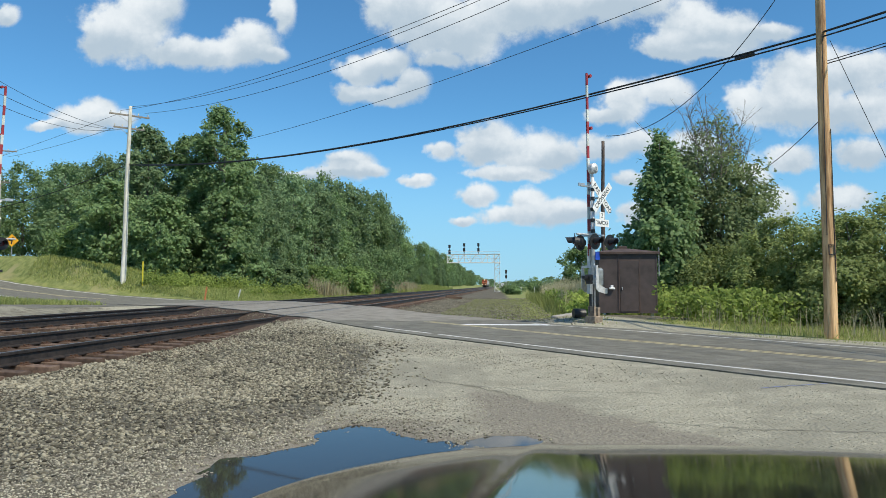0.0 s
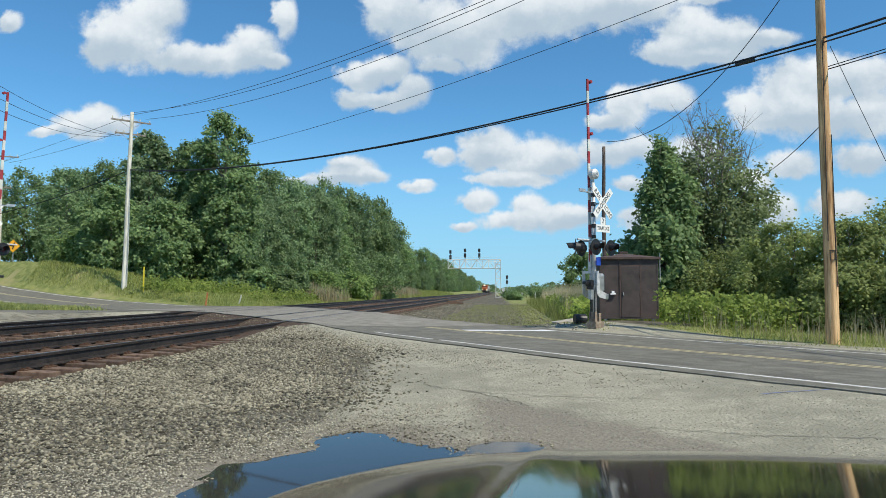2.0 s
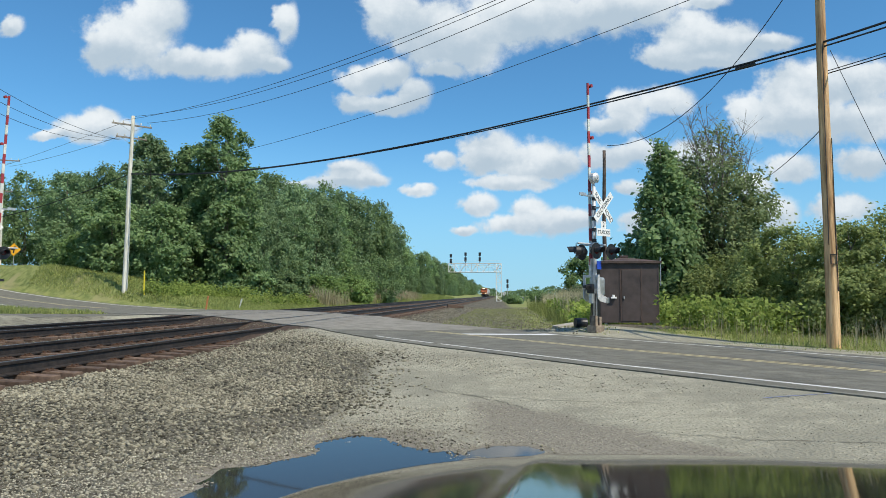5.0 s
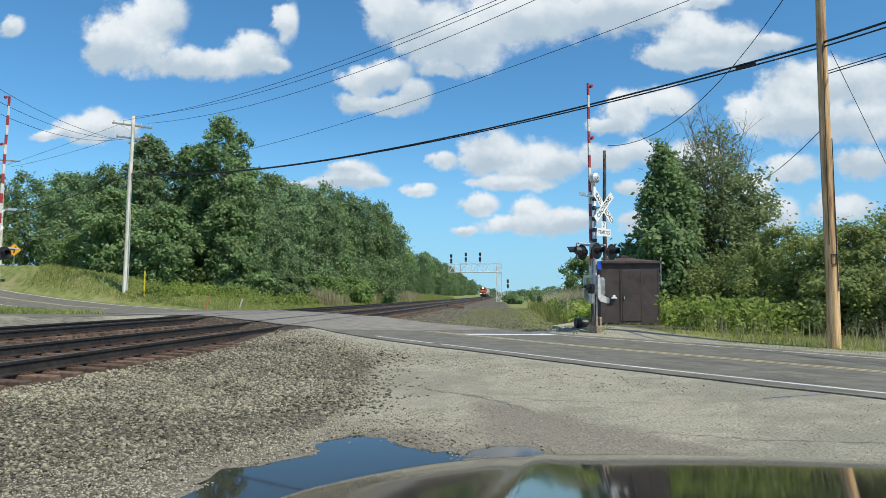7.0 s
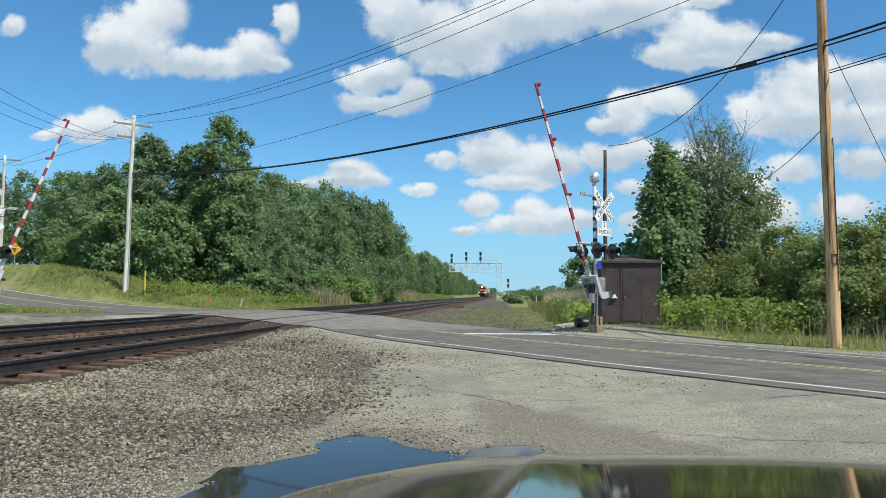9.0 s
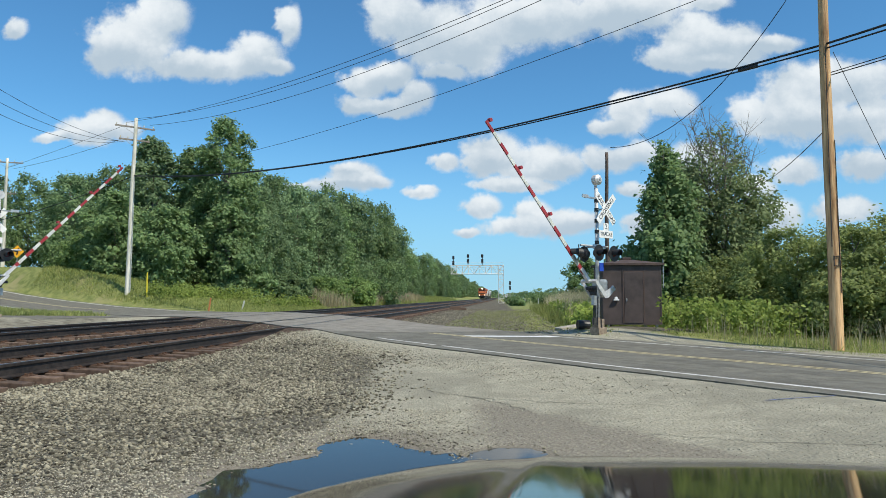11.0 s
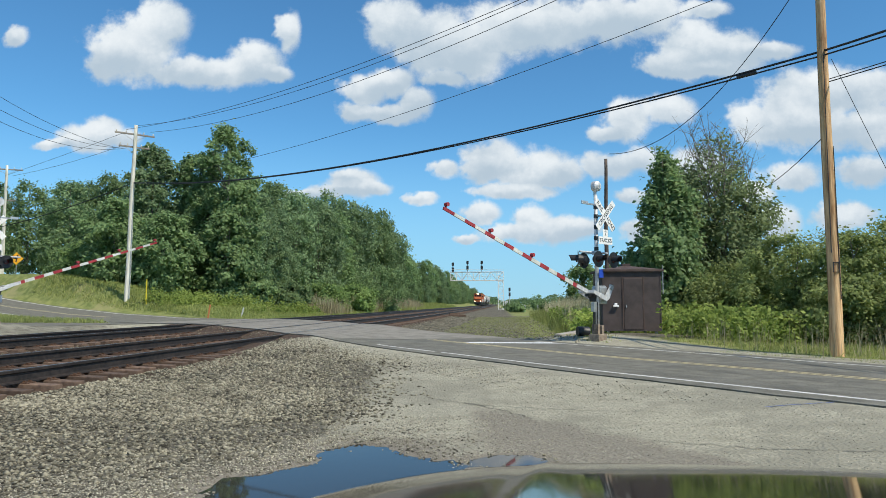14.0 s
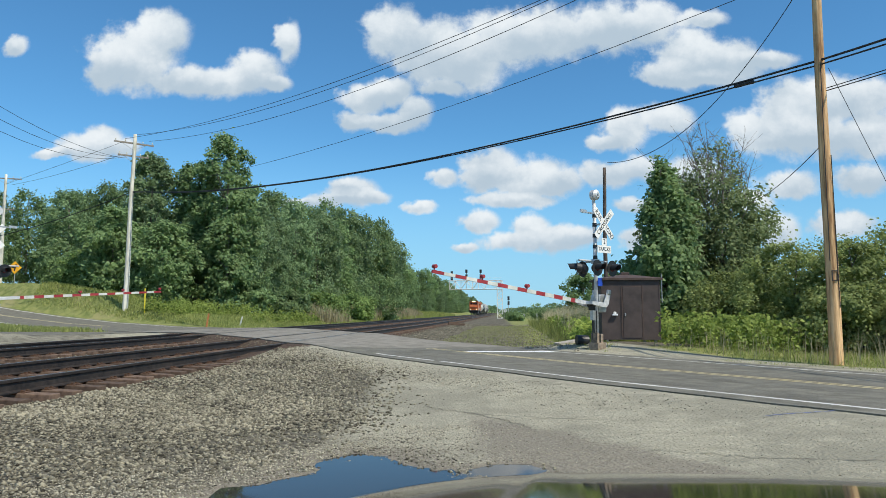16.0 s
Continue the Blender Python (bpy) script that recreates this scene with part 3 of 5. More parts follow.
def rail_mesh(off, ztop, y0, y1, name, parent, step=4.0):
    """Rail section swept along the curve: base, web, head."""
    prof = [(-.075, -.185), (.075, -.185), (.075, -.172), (.018, -.15), (.010, -.055), (.036, -.042), (.036, -.008), (.026, 0), (-.026, 0), (-.036, -.008), (-.036, -.042), (-.010, -.055), (-.018, -.15), (-.075, -.172)]
    ys = np.append(np.arange(y0, y1, step), y1)
    vs, fs, n = [], [], len(prof)
    for y in ys:
        x = float(rail_x(y)) + off / .995
        for a, z in prof:
            vs.append((x - .037 + a, y, ztop + z))
    top = []
    for i in range(len(ys) - 1):
        for j in range(n):
            if j == 7:
                top.append(len(fs))
            fs.append((i * n + j, i * n + (j + 1) % n, (i + 1) * n + (j + 1) % n, (i + 1) * n + j))
    fs += [tuple(range(n)), tuple(range(len(vs) - n, len(vs)))]
    me = mesh_from(name, vs, fs, M_RAIL)
    me.materials.append(M_RAILTOP)
    for i in top:
        me.polygons[i].material_index = 1
    return part(name, me, None, parent)


def make_track(i0, label):
    tr = thing("railway_track", pose(0, 0, 0), label, "railway track", "railway tracks")
    for off, z in TRACK[i0:i0 + 2]:
        rail_mesh(off, z, -30, 900, "rail", tr)
    oa, za = TRACK[i0]
    ob_, zb = TRACK[i0 + 1]
    tilt = math.degrees(math.atan2(zb - za, 1.5))
    bm = B()
    box(bm, (0, 0, 0), (2.6, .23, .17), bevel=.012)
    tie_me = part("tie", bm, M_TIE, tr)
    plates = []
    for px in (-.755, .755):
        plate = B()
        box(plate, (px, 0, .09), (.34, .19, .018))
        for q in (-.11, .11):
            box(plate, (px + q, .05, .105), (.035, .035, .03))
            box(plate, (px + q, -.05, .105), (.035, .035, .03))
        plates.append(part("tie_plate", plate, M_PLATE, tie_me).data)
    rnd = random.Random(5 + i0)
    first = True
    y = -2.0
    n = 0
    far_v, far_f = [], []
    while y < 260:
        x = float(rail_x(y)) + (oa + ob_) / 2 - .037
        s, lat = road_sl(x, y)
        hidden = abs(float(lat[0])) < 3.4
        mm = pose(x + rnd.uniform(-.05, .05), y, (za + zb) / 2 - .185 - .088 + rnd.uniform(-.008, .004), 0, tilt, -5.3 + rnd.uniform(-1.2, 1.2))
        if not hidden:
            if n < 120:
                if first:
                    tie_me.matrix_basis = mm
                    first = False
                else:
                    o = new("tie", tie_me.data)
                    o.parent, o.matrix_basis = tr, mm
                    for q in plates:
                        new("tie_plate", q).parent = o
                n += 1
            else:
                k = len(far_v)
                for cx, cy, cz in ((-1.3, -.115, .085), (1.3, -.115, .085), (1.3, .115, .085), (-1.3, .115, .085), (-1.3, -.115, -.085), (1.3, -.115, -.085), (1.3, .115, -.085), (-1.3, .115, -.085)):
                    far_v.append(tuple(mm @ Vector((cx, cy, cz))))
                far_f += [(k, k + 1, k + 2, k + 3), (k, k + 4, k + 5, k + 1), (k + 1, k + 5, k + 6, k + 2), (k + 2, k + 6, k + 7, k + 3), (k + 3, k + 7, k + 4, k)]
        y += .52 + rnd.uniform(-.02, .02)
    tagged(part("distant_ties", mesh_from("distant_ties", far_v, far_f, M_TIE), None, tr), kind="stuff")
    return tr


make_track(0, "railway track with dark rails on rusty wooden ties")
make_track(2, "farther railway track with dark rails, slightly raised")


def flangeways():
    """Where the road crosses: the rail heads flush in the asphalt, each with a dark groove beside it."""
    for k, (off, zt) in enumerate(TRACK):
        ys = np.arange(12, 60, .5)
        xs = rail_x(ys) + off / .995
        s, lat = road_sl(xs, ys)
        ok = (lat > -3.9) & (lat < 4.1)
        ys, xs, s = ys[ok], xs[ok], s[ok]
        side = -1 if k % 2 == 0 else 1
        for name, a, b, lift, material in (("rail_head", -.072, 0.0, .012, M_RAILTOP), ("groove", -.072 - .09 if side < 0 else 0.0, -.072 if side < 0 else .09, .010, M_RAIL)):
            vs = []
            for x, y, q in zip(xs, ys, s):
                z = float(road_z(x, y, q)) + lift
                vs += [(x + a, y, z), (x + b, y, z)]
            fs = [(2 * i, 2 * i + 1, 2 * i + 3, 2 * i + 2) for i in range(len(ys) - 1)]
            part(name, mesh_from(name, vs, fs, material), None, road)


flangeways()

def puddle():
    vs, fs = [], []
    for i in range(33):
        a = 2 * math.pi * i / 32
        vs.append((-.55 + 2.2 * math.cos(a), 4.9 + 2.3 * math.sin(a), -.507))
    fs.append(tuple(range(32)))
    vs = vs[:32]
    m = bpy.data.materials.new("puddle water")
    m.use_nodes = True
    b = m.node_tree.nodes["Principled BSDF"]
    b.inputs["Base Color"].default_value = (.035, .034, .030, 1)
    b.inputs["Roughness"].default_value = .035
    b.inputs["IOR"].default_value = 1.33
    N, L = m.node_tree.nodes, m.node_tree.links
    n = N.new("ShaderNodeTexNoise")
    n.inputs["Scale"].default_value = 9
    bp = N.new("ShaderNodeBump")
    bp.inputs["Strength"].default_value, bp.inputs["Distance"].default_value = .08, .004
    L.new(n.outputs[0], bp.inputs["Height"])
    L.new(bp.outputs[0], b.inputs["Normal"])
    tagged(new("puddle", mesh_from("puddle", vs, fs, m)), "still muddy puddle that mirrors the blue sky", "puddle", kind="structure")


puddle()


def island_mat(name, dark, light, rough=.9):
    m = bpy.data.materials.new(name)
    m.use_nodes = True
    N, L = m.node_tree.nodes, m.node_tree.links
    b = N["Principled BSDF"]
    b.inputs["Roughness"].default_value = rough
    g, tc, nz = N.new("ShaderNodeNewGeometry"), N.new("ShaderNodeTexCoord"), N.new("ShaderNodeTexNoise")
    nz.inputs["Scale"].default_value = 22
    L.new(tc.outputs["Object"], nz.inputs["Vector"])
    a, c = N.new("ShaderNodeMath"), N.new("ShaderNodeMix")
    a.operation = "MULTIPLY_ADD"
    L.new(nz.outputs[0], a.inputs[0])
    a.inputs[1].default_value = .45
    L.new(g.outputs["Random Per Island"], a.inputs[2])
    # dusty and dirty patches
    nb, a2 = N.new("ShaderNodeTexNoise"), N.new("ShaderNodeMath")
    nb.inputs["Scale"].default_value, nb.inputs["Detail"].default_value = .8, 4
    L.new(tc.outputs["Object"], nb.inputs["Vector"])
    a2.operation = "MULTIPLY_ADD"
    L.new(nb.outputs[0], a2.inputs[0])
    a2.inputs[1].default_value = .9
    L.new(a.outputs[0], a2.inputs[2])
    r = N.new("ShaderNodeMapRange")
    r.inputs[1].default_value, r.inputs[2].default_value = .64, 1.74
    L.new(a2.outputs[0], r.inputs[0])
    c.data_type = "RGBA"
    L.new(r.outputs[0], c.inputs[0])
    c.inputs[6].default_value, c.inputs[7].default_value = (*dark, 1), (*light, 1)
    L.new(c.outputs[2], b.inputs["Base Color"])
    return m


M_PALE = island_mat("pale fine gravel", (.11, .10, .078), (.56, .52, .40))
M_STONES = island_mat("crushed ballast stone", (.038, .033, .022), (.385, .352, .255))


def stones(name, n, pick, lo, hi, label, seed, sink=.25, material=None):
    """Loose angular stones on the ground, eight faces each."""
    rs = np.random.RandomState(seed)
    P = pick(rs, n)
    n = len(P)
    base = np.array([(1, 0, 0), (0, 1, 0), (-1, 0, 0), (0, -1, 0), (0, 0, 1), (0, 0, -1)], float)
    tri = np.array([(0, 1, 4), (1, 2, 4), (2, 3, 4), (3, 0, 4), (1, 0, 5), (2, 1, 5), (3, 2, 5), (0, 3, 5)])
    size = lo + (hi - lo) * rs.uniform(0, 1, n) ** 2.2
    v = base[None] * (size[:, None, None] * rs.uniform(.55, 1.2, (n, 6, 1))) + rs.normal(0, .16, (n, 6, 3)) * size[:, None, None]
    v[:, :, 2] *= .6
    a = rs.uniform(0, 6.28, n)
    c, s = np.cos(a)[:, None], np.sin(a)[:, None]
    x, y = v[:, :, 0] * c - v[:, :, 1] * s, v[:, :, 0] * s + v[:, :, 1] * c
    t = rs.normal(0, .5, (n, 1))
    z = v[:, :, 2] + x * t * .4
    z0 = ground_z(P[:, 0], P[:, 1])
    V = np.stack([x + P[:, :1], y + P[:, 1:2], z + (z0 + size * sink)[:, None]], -1).reshape(-1, 3)
    T = (tri[None] + (np.arange(n) * 6)[:, None, None]).reshape(-1, 3)
    me = bpy.data.meshes.new(name)
    me.vertices.add(len(V))
    me.vertices.foreach_set("co", V.ravel().astype(np.float32))
    me.loops.add(len(T) * 3)
    me.loops.foreach_set("vertex_index", T.ravel().astype(np.int32))
    me.polygons.add(len(T))
    me.polygons.foreach_set("loop_start", (np.arange(len(T)) * 3).astype(np.int32))
    me.update(calc_edges=True)
    me.materials.append(material or M_STONES)
    return tagged(new(name, me), label, "gravel", kind="stuff")


def pick_ballast(y0, y1, d0, d1, edge=1.6):
    def f(rs, n):
        y = y0 + (y1 - y0) * rs.uniform(0, 1, n) ** 1.25
        d = rs.uniform(d0, d1, n)
        x = rail_x(y) + d
        s, lat = road_sl(x, y)
        lim = 3.9 + .10 * (10 - np.minimum(y, 22)) + rs.normal(0, edge * .5, n)
        lim = np.minimum(lim, 3.2 + .9 * (y - 5.1) + rs.normal(0, .45, n))
        ok = (lat < -4.3 - rs.uniform(0, .8, n)) & (d < np.maximum(lim, 1.6)) & (puddle_f(x, y) < .02)
        return np.stack([x, y], 1)[ok]
    return f


def pick_lot(rs, n):
    y = 3 + 17 * rs.uniform(0, 1, n) ** 1.5
    x = rs.uniform(-4, 8, n)
    s, lat = road_sl(x, y)
    ok = (lat < -3.9) & (puddle_f(x, y) < .03) & (track_d(x, y) > 2)
    return np.stack([x, y], 1)[ok]


def pick_shore(rs, n):
    y, x = rs.uniform(3, 7.2, n), rs.uniform(-2.4, 1.4, n)
    f = puddle_f(x, y)
    return np.stack([x, y], 1)[(f > -.30) & (f < .09)]


stones("ballast_stones", 56000, pick_ballast(2.2, 11, .45, 6.5), .010, .036, "crushed grey and tan ballast stones beside the track", 3)
stones("ballast_stones", 34000, pick_ballast(8, 21, .45, 5.0), .016, .044, "crushed grey and tan ballast stones beside the track", 4)


def pick_road_edge(rs, n):
    y = rs.uniform(9, 21, n)
    x = rail_x(y) + rs.uniform(.8, 1.5 + 9 * rs.uniform(0, 1, n) ** 1.5, n)
    s, lat = road_sl(x, y)
    ok = np.abs(lat + 4.9 + rs.normal(0, .35, n)) < .7 * rs.uniform(0, 1, n) ** .5
    return np.stack([x, y], 1)[ok]


stones("edge_gravel", 90000, pick_road_edge, .006, .024, "pale loose gravel along the edge of the road", 9, material=M_PALE)
stones("lot_pebbles", 42000, pick_lot, .003, .011, "small loose pebbles on the worn lot", 5, material=M_PALE)


def pick_fine(rs, n):
    y = rs.uniform(2.6, 8.5, n)
    d = rs.uniform(1.4, 6.8, n)
    x = rail_x(y) + d
    ok = (d > 2.6 + .9 * (y - 5.1) + rs.normal(0, .4, n)) & (d < 5.6 + rs.normal(0, .6, n)) & (puddle_f(x, y) < .0)
    return np.stack([x, y], 1)[ok]


stones("fine_gravel", 90000, pick_fine, .004, .017, "pale fine gravel between the ballast and the puddle", 10, material=M_PALE)
stones("shore_pebbles", 6000, pick_shore, .005, .020, "wet pebbles along the puddle", 6)


def pick_far_gravel(rs, n):
    y = 19 + 60 * rs.uniform(0, 1, n) ** 1.7
    x = rail_x(y) + rs.uniform(.7, 9.0, n)
    s, lat = road_sl(x, y)
    return np.stack([x, y], 1)[lat > 3.9 + rs.uniform(0, .8, n)]


stones("far_gravel", 19000, pick_far_gravel, .02, .06, "grey gravel of the service track beyond the road", 8)


def pick_bed(rs, n):
    y = rs.uniform(4, 34, n)
    d = np.where(rs.uniform(0, 1, n) < .5, rs.uniform(-4.0, -1.6, n), rs.uniform(-1.4, -.1, n))
    x = rail_x(y) + d
    s, lat = road_sl(x, y)
    return np.stack([x, y], 1)[np.abs(lat) > 3.8]


stones("bed_stones", 8000, pick_bed, .015, .035, "rust stained ballast between the rails", 7, .2)


# ---- foliage ----
def leaf_mesh(name, cen, size, rs, material, flat=.5, aspect=1.5, out=None):
    """One small bent leaf clump, two triangles, at each centre."""
    n = len(cen)
    # each leaf leans out of its clump and up, towards the light
    if out is None:
        out = cen - cen.mean(0)
        out[:, 2] = np.abs(out[:, 2])
    out = out / (np.linalg.norm(out, axis=1)[:, None] + 1e-6)
    g = out * .55 + np.array([0, 0, .45]) + rs.normal(0, .42, (n, 3))
    g /= np.linalg.norm(g, axis=1)[:, None]
    a = np.cross(g, rs.normal(size=(n, 3)))
    a /= np.linalg.norm(a, axis=1)[:, None]
    b = np.cross(g, a)
    s = size * rs.uniform(.6, 1.35, (n, 1))
    c = np.cross(a, b) * s * .18
    v = np.stack([cen - a * s * aspect / 2, cen + b * s / 2 + c, cen + a * s * aspect / 2, cen - b * s / 2 + c], 1).reshape(-1, 3)
    f = np.arange(4 * n).reshape(-1, 4)
    me = bpy.data.meshes.new(name)
    me.vertices.add(4 * n)
    me.vertices.foreach_set("co", v.ravel().astype(np.float32))
    tri = np.stack([f[:, [0, 1, 3]], f[:, [1, 2, 3]]], 1).reshape(-1, 3)
    me.loops.add(len(tri) * 3)
    me.loops.foreach_set("vertex_index", tri.ravel().astype(np.int32))
    me.polygons.add(len(tri))
    me.polygons.foreach_set("loop_start", (np.arange(len(tri)) * 3).astype(np.int32))
    me.update(calc_edges=True)
    me.materials.append(material)
    return me


def tree(name, m, label, h, r, seed, leaves, size, material, low=.12, clumps=60, shape=1.0, trunk_r=None, limbs=9, bare=0, group="", category="tree", airy=0.0):
    """Tapered trunk, limbs to the clumps, and a crown of many leaf clumps with gaps."""
    rs = np.random.RandomState(seed)
    t = thing(name, m, label, category, group)
    tr = trunk_r or h * .013 + .04
    bm = B()
    p = Vector((0, 0, -.3))
    lean = rs.normal(0, .02, 2)
    pts = [p]
    for k in range(6):
        p = p + Vector((lean[0] * h / 6 + rs.normal(0, .06), lean[1] * h / 6 + rs.normal(0, .06), (h * .93 + .3) / 6))
        pts.append(p)
    for k in range(6):
        rod(bm, pts[k], pts[k + 1], tr * (1 - k / 6.5), tr * (1 - (k + 1) / 6.5), 7, False)
    # clump centres inside an uneven envelope
    cc, rr = [], []
    k = 0
    clumps = int(clumps * 2.2)
    while len(cc) < clumps and k < clumps * 12:
        k += 1
        u = rs.uniform(low, 1.0)
        if airy:
            env = max(.10, 1 - abs((u - .40) / .62) ** 2.4) ** .8
        elif shape < .8:
            env = (1.02 - u) ** .8 * min(1, .5 + (u - low) * 4)
        else:
            env = max(.12, 1 - abs((u - .47) / .56) ** 2.7) ** .8
        ang = rs.uniform(0, 2 * math.pi)
        wide = .09 if airy else .20
        wob = 1 + wide * math.sin(ang * 3 + seed + u * 5) + wide * math.sin(ang * 2 + u * 13 + seed)
        q = r * env * wob * math.sqrt(rs.uniform(.15, 1))
        c = np.array([q * math.cos(ang), q * math.sin(ang), u * h * .98])
        cr = r * rs.uniform(.11, .25) * (1.05 - .3 * u)
        if all(np.linalg.norm(c - o) > .42 * (cr + e) for o, e in zip(cc, rr)):
            cc.append(c)
            rr.append(cr)
    for i in range(min(limbs, len(cc))):
        c = cc[i]
        zb = max(h * .15, c[2] - np.hypot(c[0], c[1]) * .8)
        j = min(5, int(zb / (h * .93) * 6))
        rod(bm, pts[j], tuple(c), tr * .38 * (1 - zb / h * .6), .02, 5, False)
    for i in range(bare):
        a = rs.uniform(0, 6.28)
        u = rs.uniform(.6, .85)
        s0 = Vector((.3 * math.cos(a), .3 * math.sin(a), h * u))
        e0 = Vector((r * .62 * math.cos(a), r * .62 * math.sin(a), h * rs.uniform(.92, 1.08)))
        rod(bm, s0, e0, .028, .006, 5, False)
        for q in range(7):
            f = rs.uniform(.3, .97)
            b0 = s0.lerp(e0, f)
            b1 = b0 + Vector((rs.normal(0, .45), rs.normal(0, .45), rs.uniform(.2, .9)))
            rod(bm, b0, b1, .011, .004, 4, False)
            for w in range(2):
                c0 = b0.lerp(b1, rs.uniform(.3, .9))
                rod(bm, c0, c0 + Vector((rs.normal(0, .22), rs.normal(0, .22), rs.uniform(.1, .4))), .006, .003, 3, False)
    part("trunk", bm, M_BARK, t)
    w = np.array(rr) ** 2
    if airy:
        # thin towards the top, where twigs show
        w = w * np.array([1 - airy * max(0, min(1, (c[2] / h - .60) / .25)) for c in cc])
    n = (w / w.sum() * leaves).astype(int) + 3
    pos, outs = [], []
    mid_h = np.array([0, 0, h * .45])
    for c, e, k in zip(cc, rr, n):
        q = rs.normal(size=(k, 3))
        q /= np.linalg.norm(q, axis=1)[:, None]
        q *= (rs.uniform(.2, 1, (k, 1)) ** .6) * e * np.array([1.15, 1.15, .95])
        loose = (rs.uniform(0, 1, (k, 1)) < .45) * .40 + .14
        sub = rs.normal(0, 1, (k, 3)) * loose * e
        pos.append(c + q + sub)
        w0 = (c - mid_h) / np.array([r, r, h * .5])
        outs.append(q / e + w0 * .6)
    part("crown", leaf_mesh("crown", np.concatenate(pos), size, rs, material, out=np.concatenate(outs)), None, t)
    return t


# ---- roadside things ----
def at_ground(x, y, dz=0.0):
    return float(ground_z(np.array([x]), np.array([y]))[0]) + dz


def lettering(body, size, material, parent, m, name="lettering"):
    cu = bpy.data.curves.new(name, "FONT")
    cu.body, cu.size, cu.align_x, cu.align_y, cu.extrude = body, size, "CENTER", "CENTER", .002
    tmp = bpy.data.objects.new(name, cu)
    me = bpy.data.meshes.new_from_object(tmp)
    bpy.data.objects.remove(tmp)
    me.materials.clear()
    me.materials.append(material)
    o = new(name, me)
    o.parent, o.matrix_basis = parent, m
    return o


FACE = pose(0, 0, 0, 90, 0, 180)  # writing that faces local +y


def crossing_signal(m, label, arm_len, pivot_z, lamps):
    """Mast with bell, crossbuck, lamps, gate machine and moving arm. The arm lies along local +x, traffic comes from local +y."""
    t = thing("crossing_signal", m, label, "crossing signal", "crossing signals")
    bm = B()
    box(bm, (0, 0, -.06), (.40, .38, .34), bevel=.02)
    part("foundation", bm, M_STUB, t)
    bm = B()
    box(bm, (.09, .0, .22), (.12, .24, .40), bevel=.01)
    box(bm, (-.10, .0, .20), (.12, .26, .36), bevel=.01)
    part("base", bm, M_STUB, t, "weathered tan base posts")
    bm = B()
    rod(bm, (0, 0, .05), (0, 0, 4.55), .064, .06, 14)
    part("mast", bm, M_ALU, t, smooth=True)
    for zz in (2.75, 3.1, 3.45, 3.8, 4.1):
        bm = B()
        rod(bm, (0, 0, zz), (0, 0, zz + .12), .072, .072, 14)
        part("band", bm, M_BLACK, t)
    # bell
    bm = B()
    rod(bm, (0, -.02, 4.55), (0, -.02, 4.68), .05, .05, 10)
    rod(bm, (0, -.06, 4.83), (0, .10, 4.83), .17, .17, 20)
    rod(bm, (0, .10, 4.83), (0, .16, 4.83), .17, .09, 20)
    bell = part("bell", bm, M_ALU, t, "round silver warning bell")
    bm = B()
    rod(bm, (0, .155, 4.83), (0, .175, 4.83), .05, .04, 10)
    part("bell_hub", bm, M_GALV, bell)
    # bracket of the upright arm
    bm = B()
    box(bm, (.32, .05, 4.22), (.75, .05, .05))
    box(bm, (.62, .05, 4.25), (.30, .035, .10))
    part("arm_rest", bm, M_GALV, t)
    # crossbuck
    cb = thing("crossbuck", pose(0, .36, 3.86), "", "")
    cb.parent = t
    for k in ("label", "category"):
        if k in cb:
            del cb[k]
    for words, ang, y in ((("RAIL", "ROAD"), -45, 0), (("CROSSING",), 45, .02)):
        bm = B()
        box(bm, (0, 0, 0), (1.22, .012, .229), bevel=.003)
        bl = part("blade", bm, M_SIGN, cb)
        bl.matrix_basis = pose(0, y, 0, 0, ang, 0)
        if len(words) == 2:
            lettering("RAIL", .20, M_BLACK, bl, pose(.36, .009, 0) @ FACE)
            lettering("ROAD", .20, M_BLACK, bl, pose(-.36, .009, 0) @ FACE)
        else:
            lettering("CROSSING", .20, M_BLACK, bl, pose(0, .009, 0) @ FACE)
    bm = B()
    for zz in (3.86, 3.1):
        box(bm, (0, .2, zz), (.06, .34, .05))
    part("sign_bracket", bm, M_GALV, t)
    bm = B()
    box(bm, (0, .36, 3.05), (.69, .01, .24), bevel=.003)
    box(bm, (0, .36, 3.285), (.25, .01, .23), bevel=.003)
    pl = part("track_count_plate", bm, M_SIGN, t, "white plate that counts two tracks")
    lettering("TRACKS", .165, M_BLACK, pl, pose(0, .368, 3.05) @ FACE)
    lettering("2", .22, M_BLACK, pl, pose(0, .368, 3.285) @ FACE)
    # flashing lamps, one pair each way and a pair for the side road
    bm = B()
    rod(bm, (-.42, .1, 2.68), (.95, .1, 2.68), .03, .03, 10)
    rod(bm, (0, 0, 2.68), (0, -.45, 2.68), .026, .026, 10)
    box(bm, (0, 0, 2.68), (.18, .2, .14))
    part("lamp_bar", bm, M_ALU, t)
    for x, y, a in lamps:
        g = B()
        rod(g, (0, .05, 0), (0, .062, 0), .255, .255, 24)
        head = part("lamp_head", g, M_BLACK, t, "black round lamp backplate with hood")
        head.matrix_basis = pose(x, y, 2.45, 0, 0, a)
        g = B()
        rod(g, (0, -.10, 0), (0, .05, 0), .11, .16, 18)
        part("housing", g, M_BLACK, head)
        g = B()
        rod(g, (0, .063, 0), (0, .078, 0), .105, .09, 18)
        part("lens", g, M_LENS, head)
        vs, fs = [], []
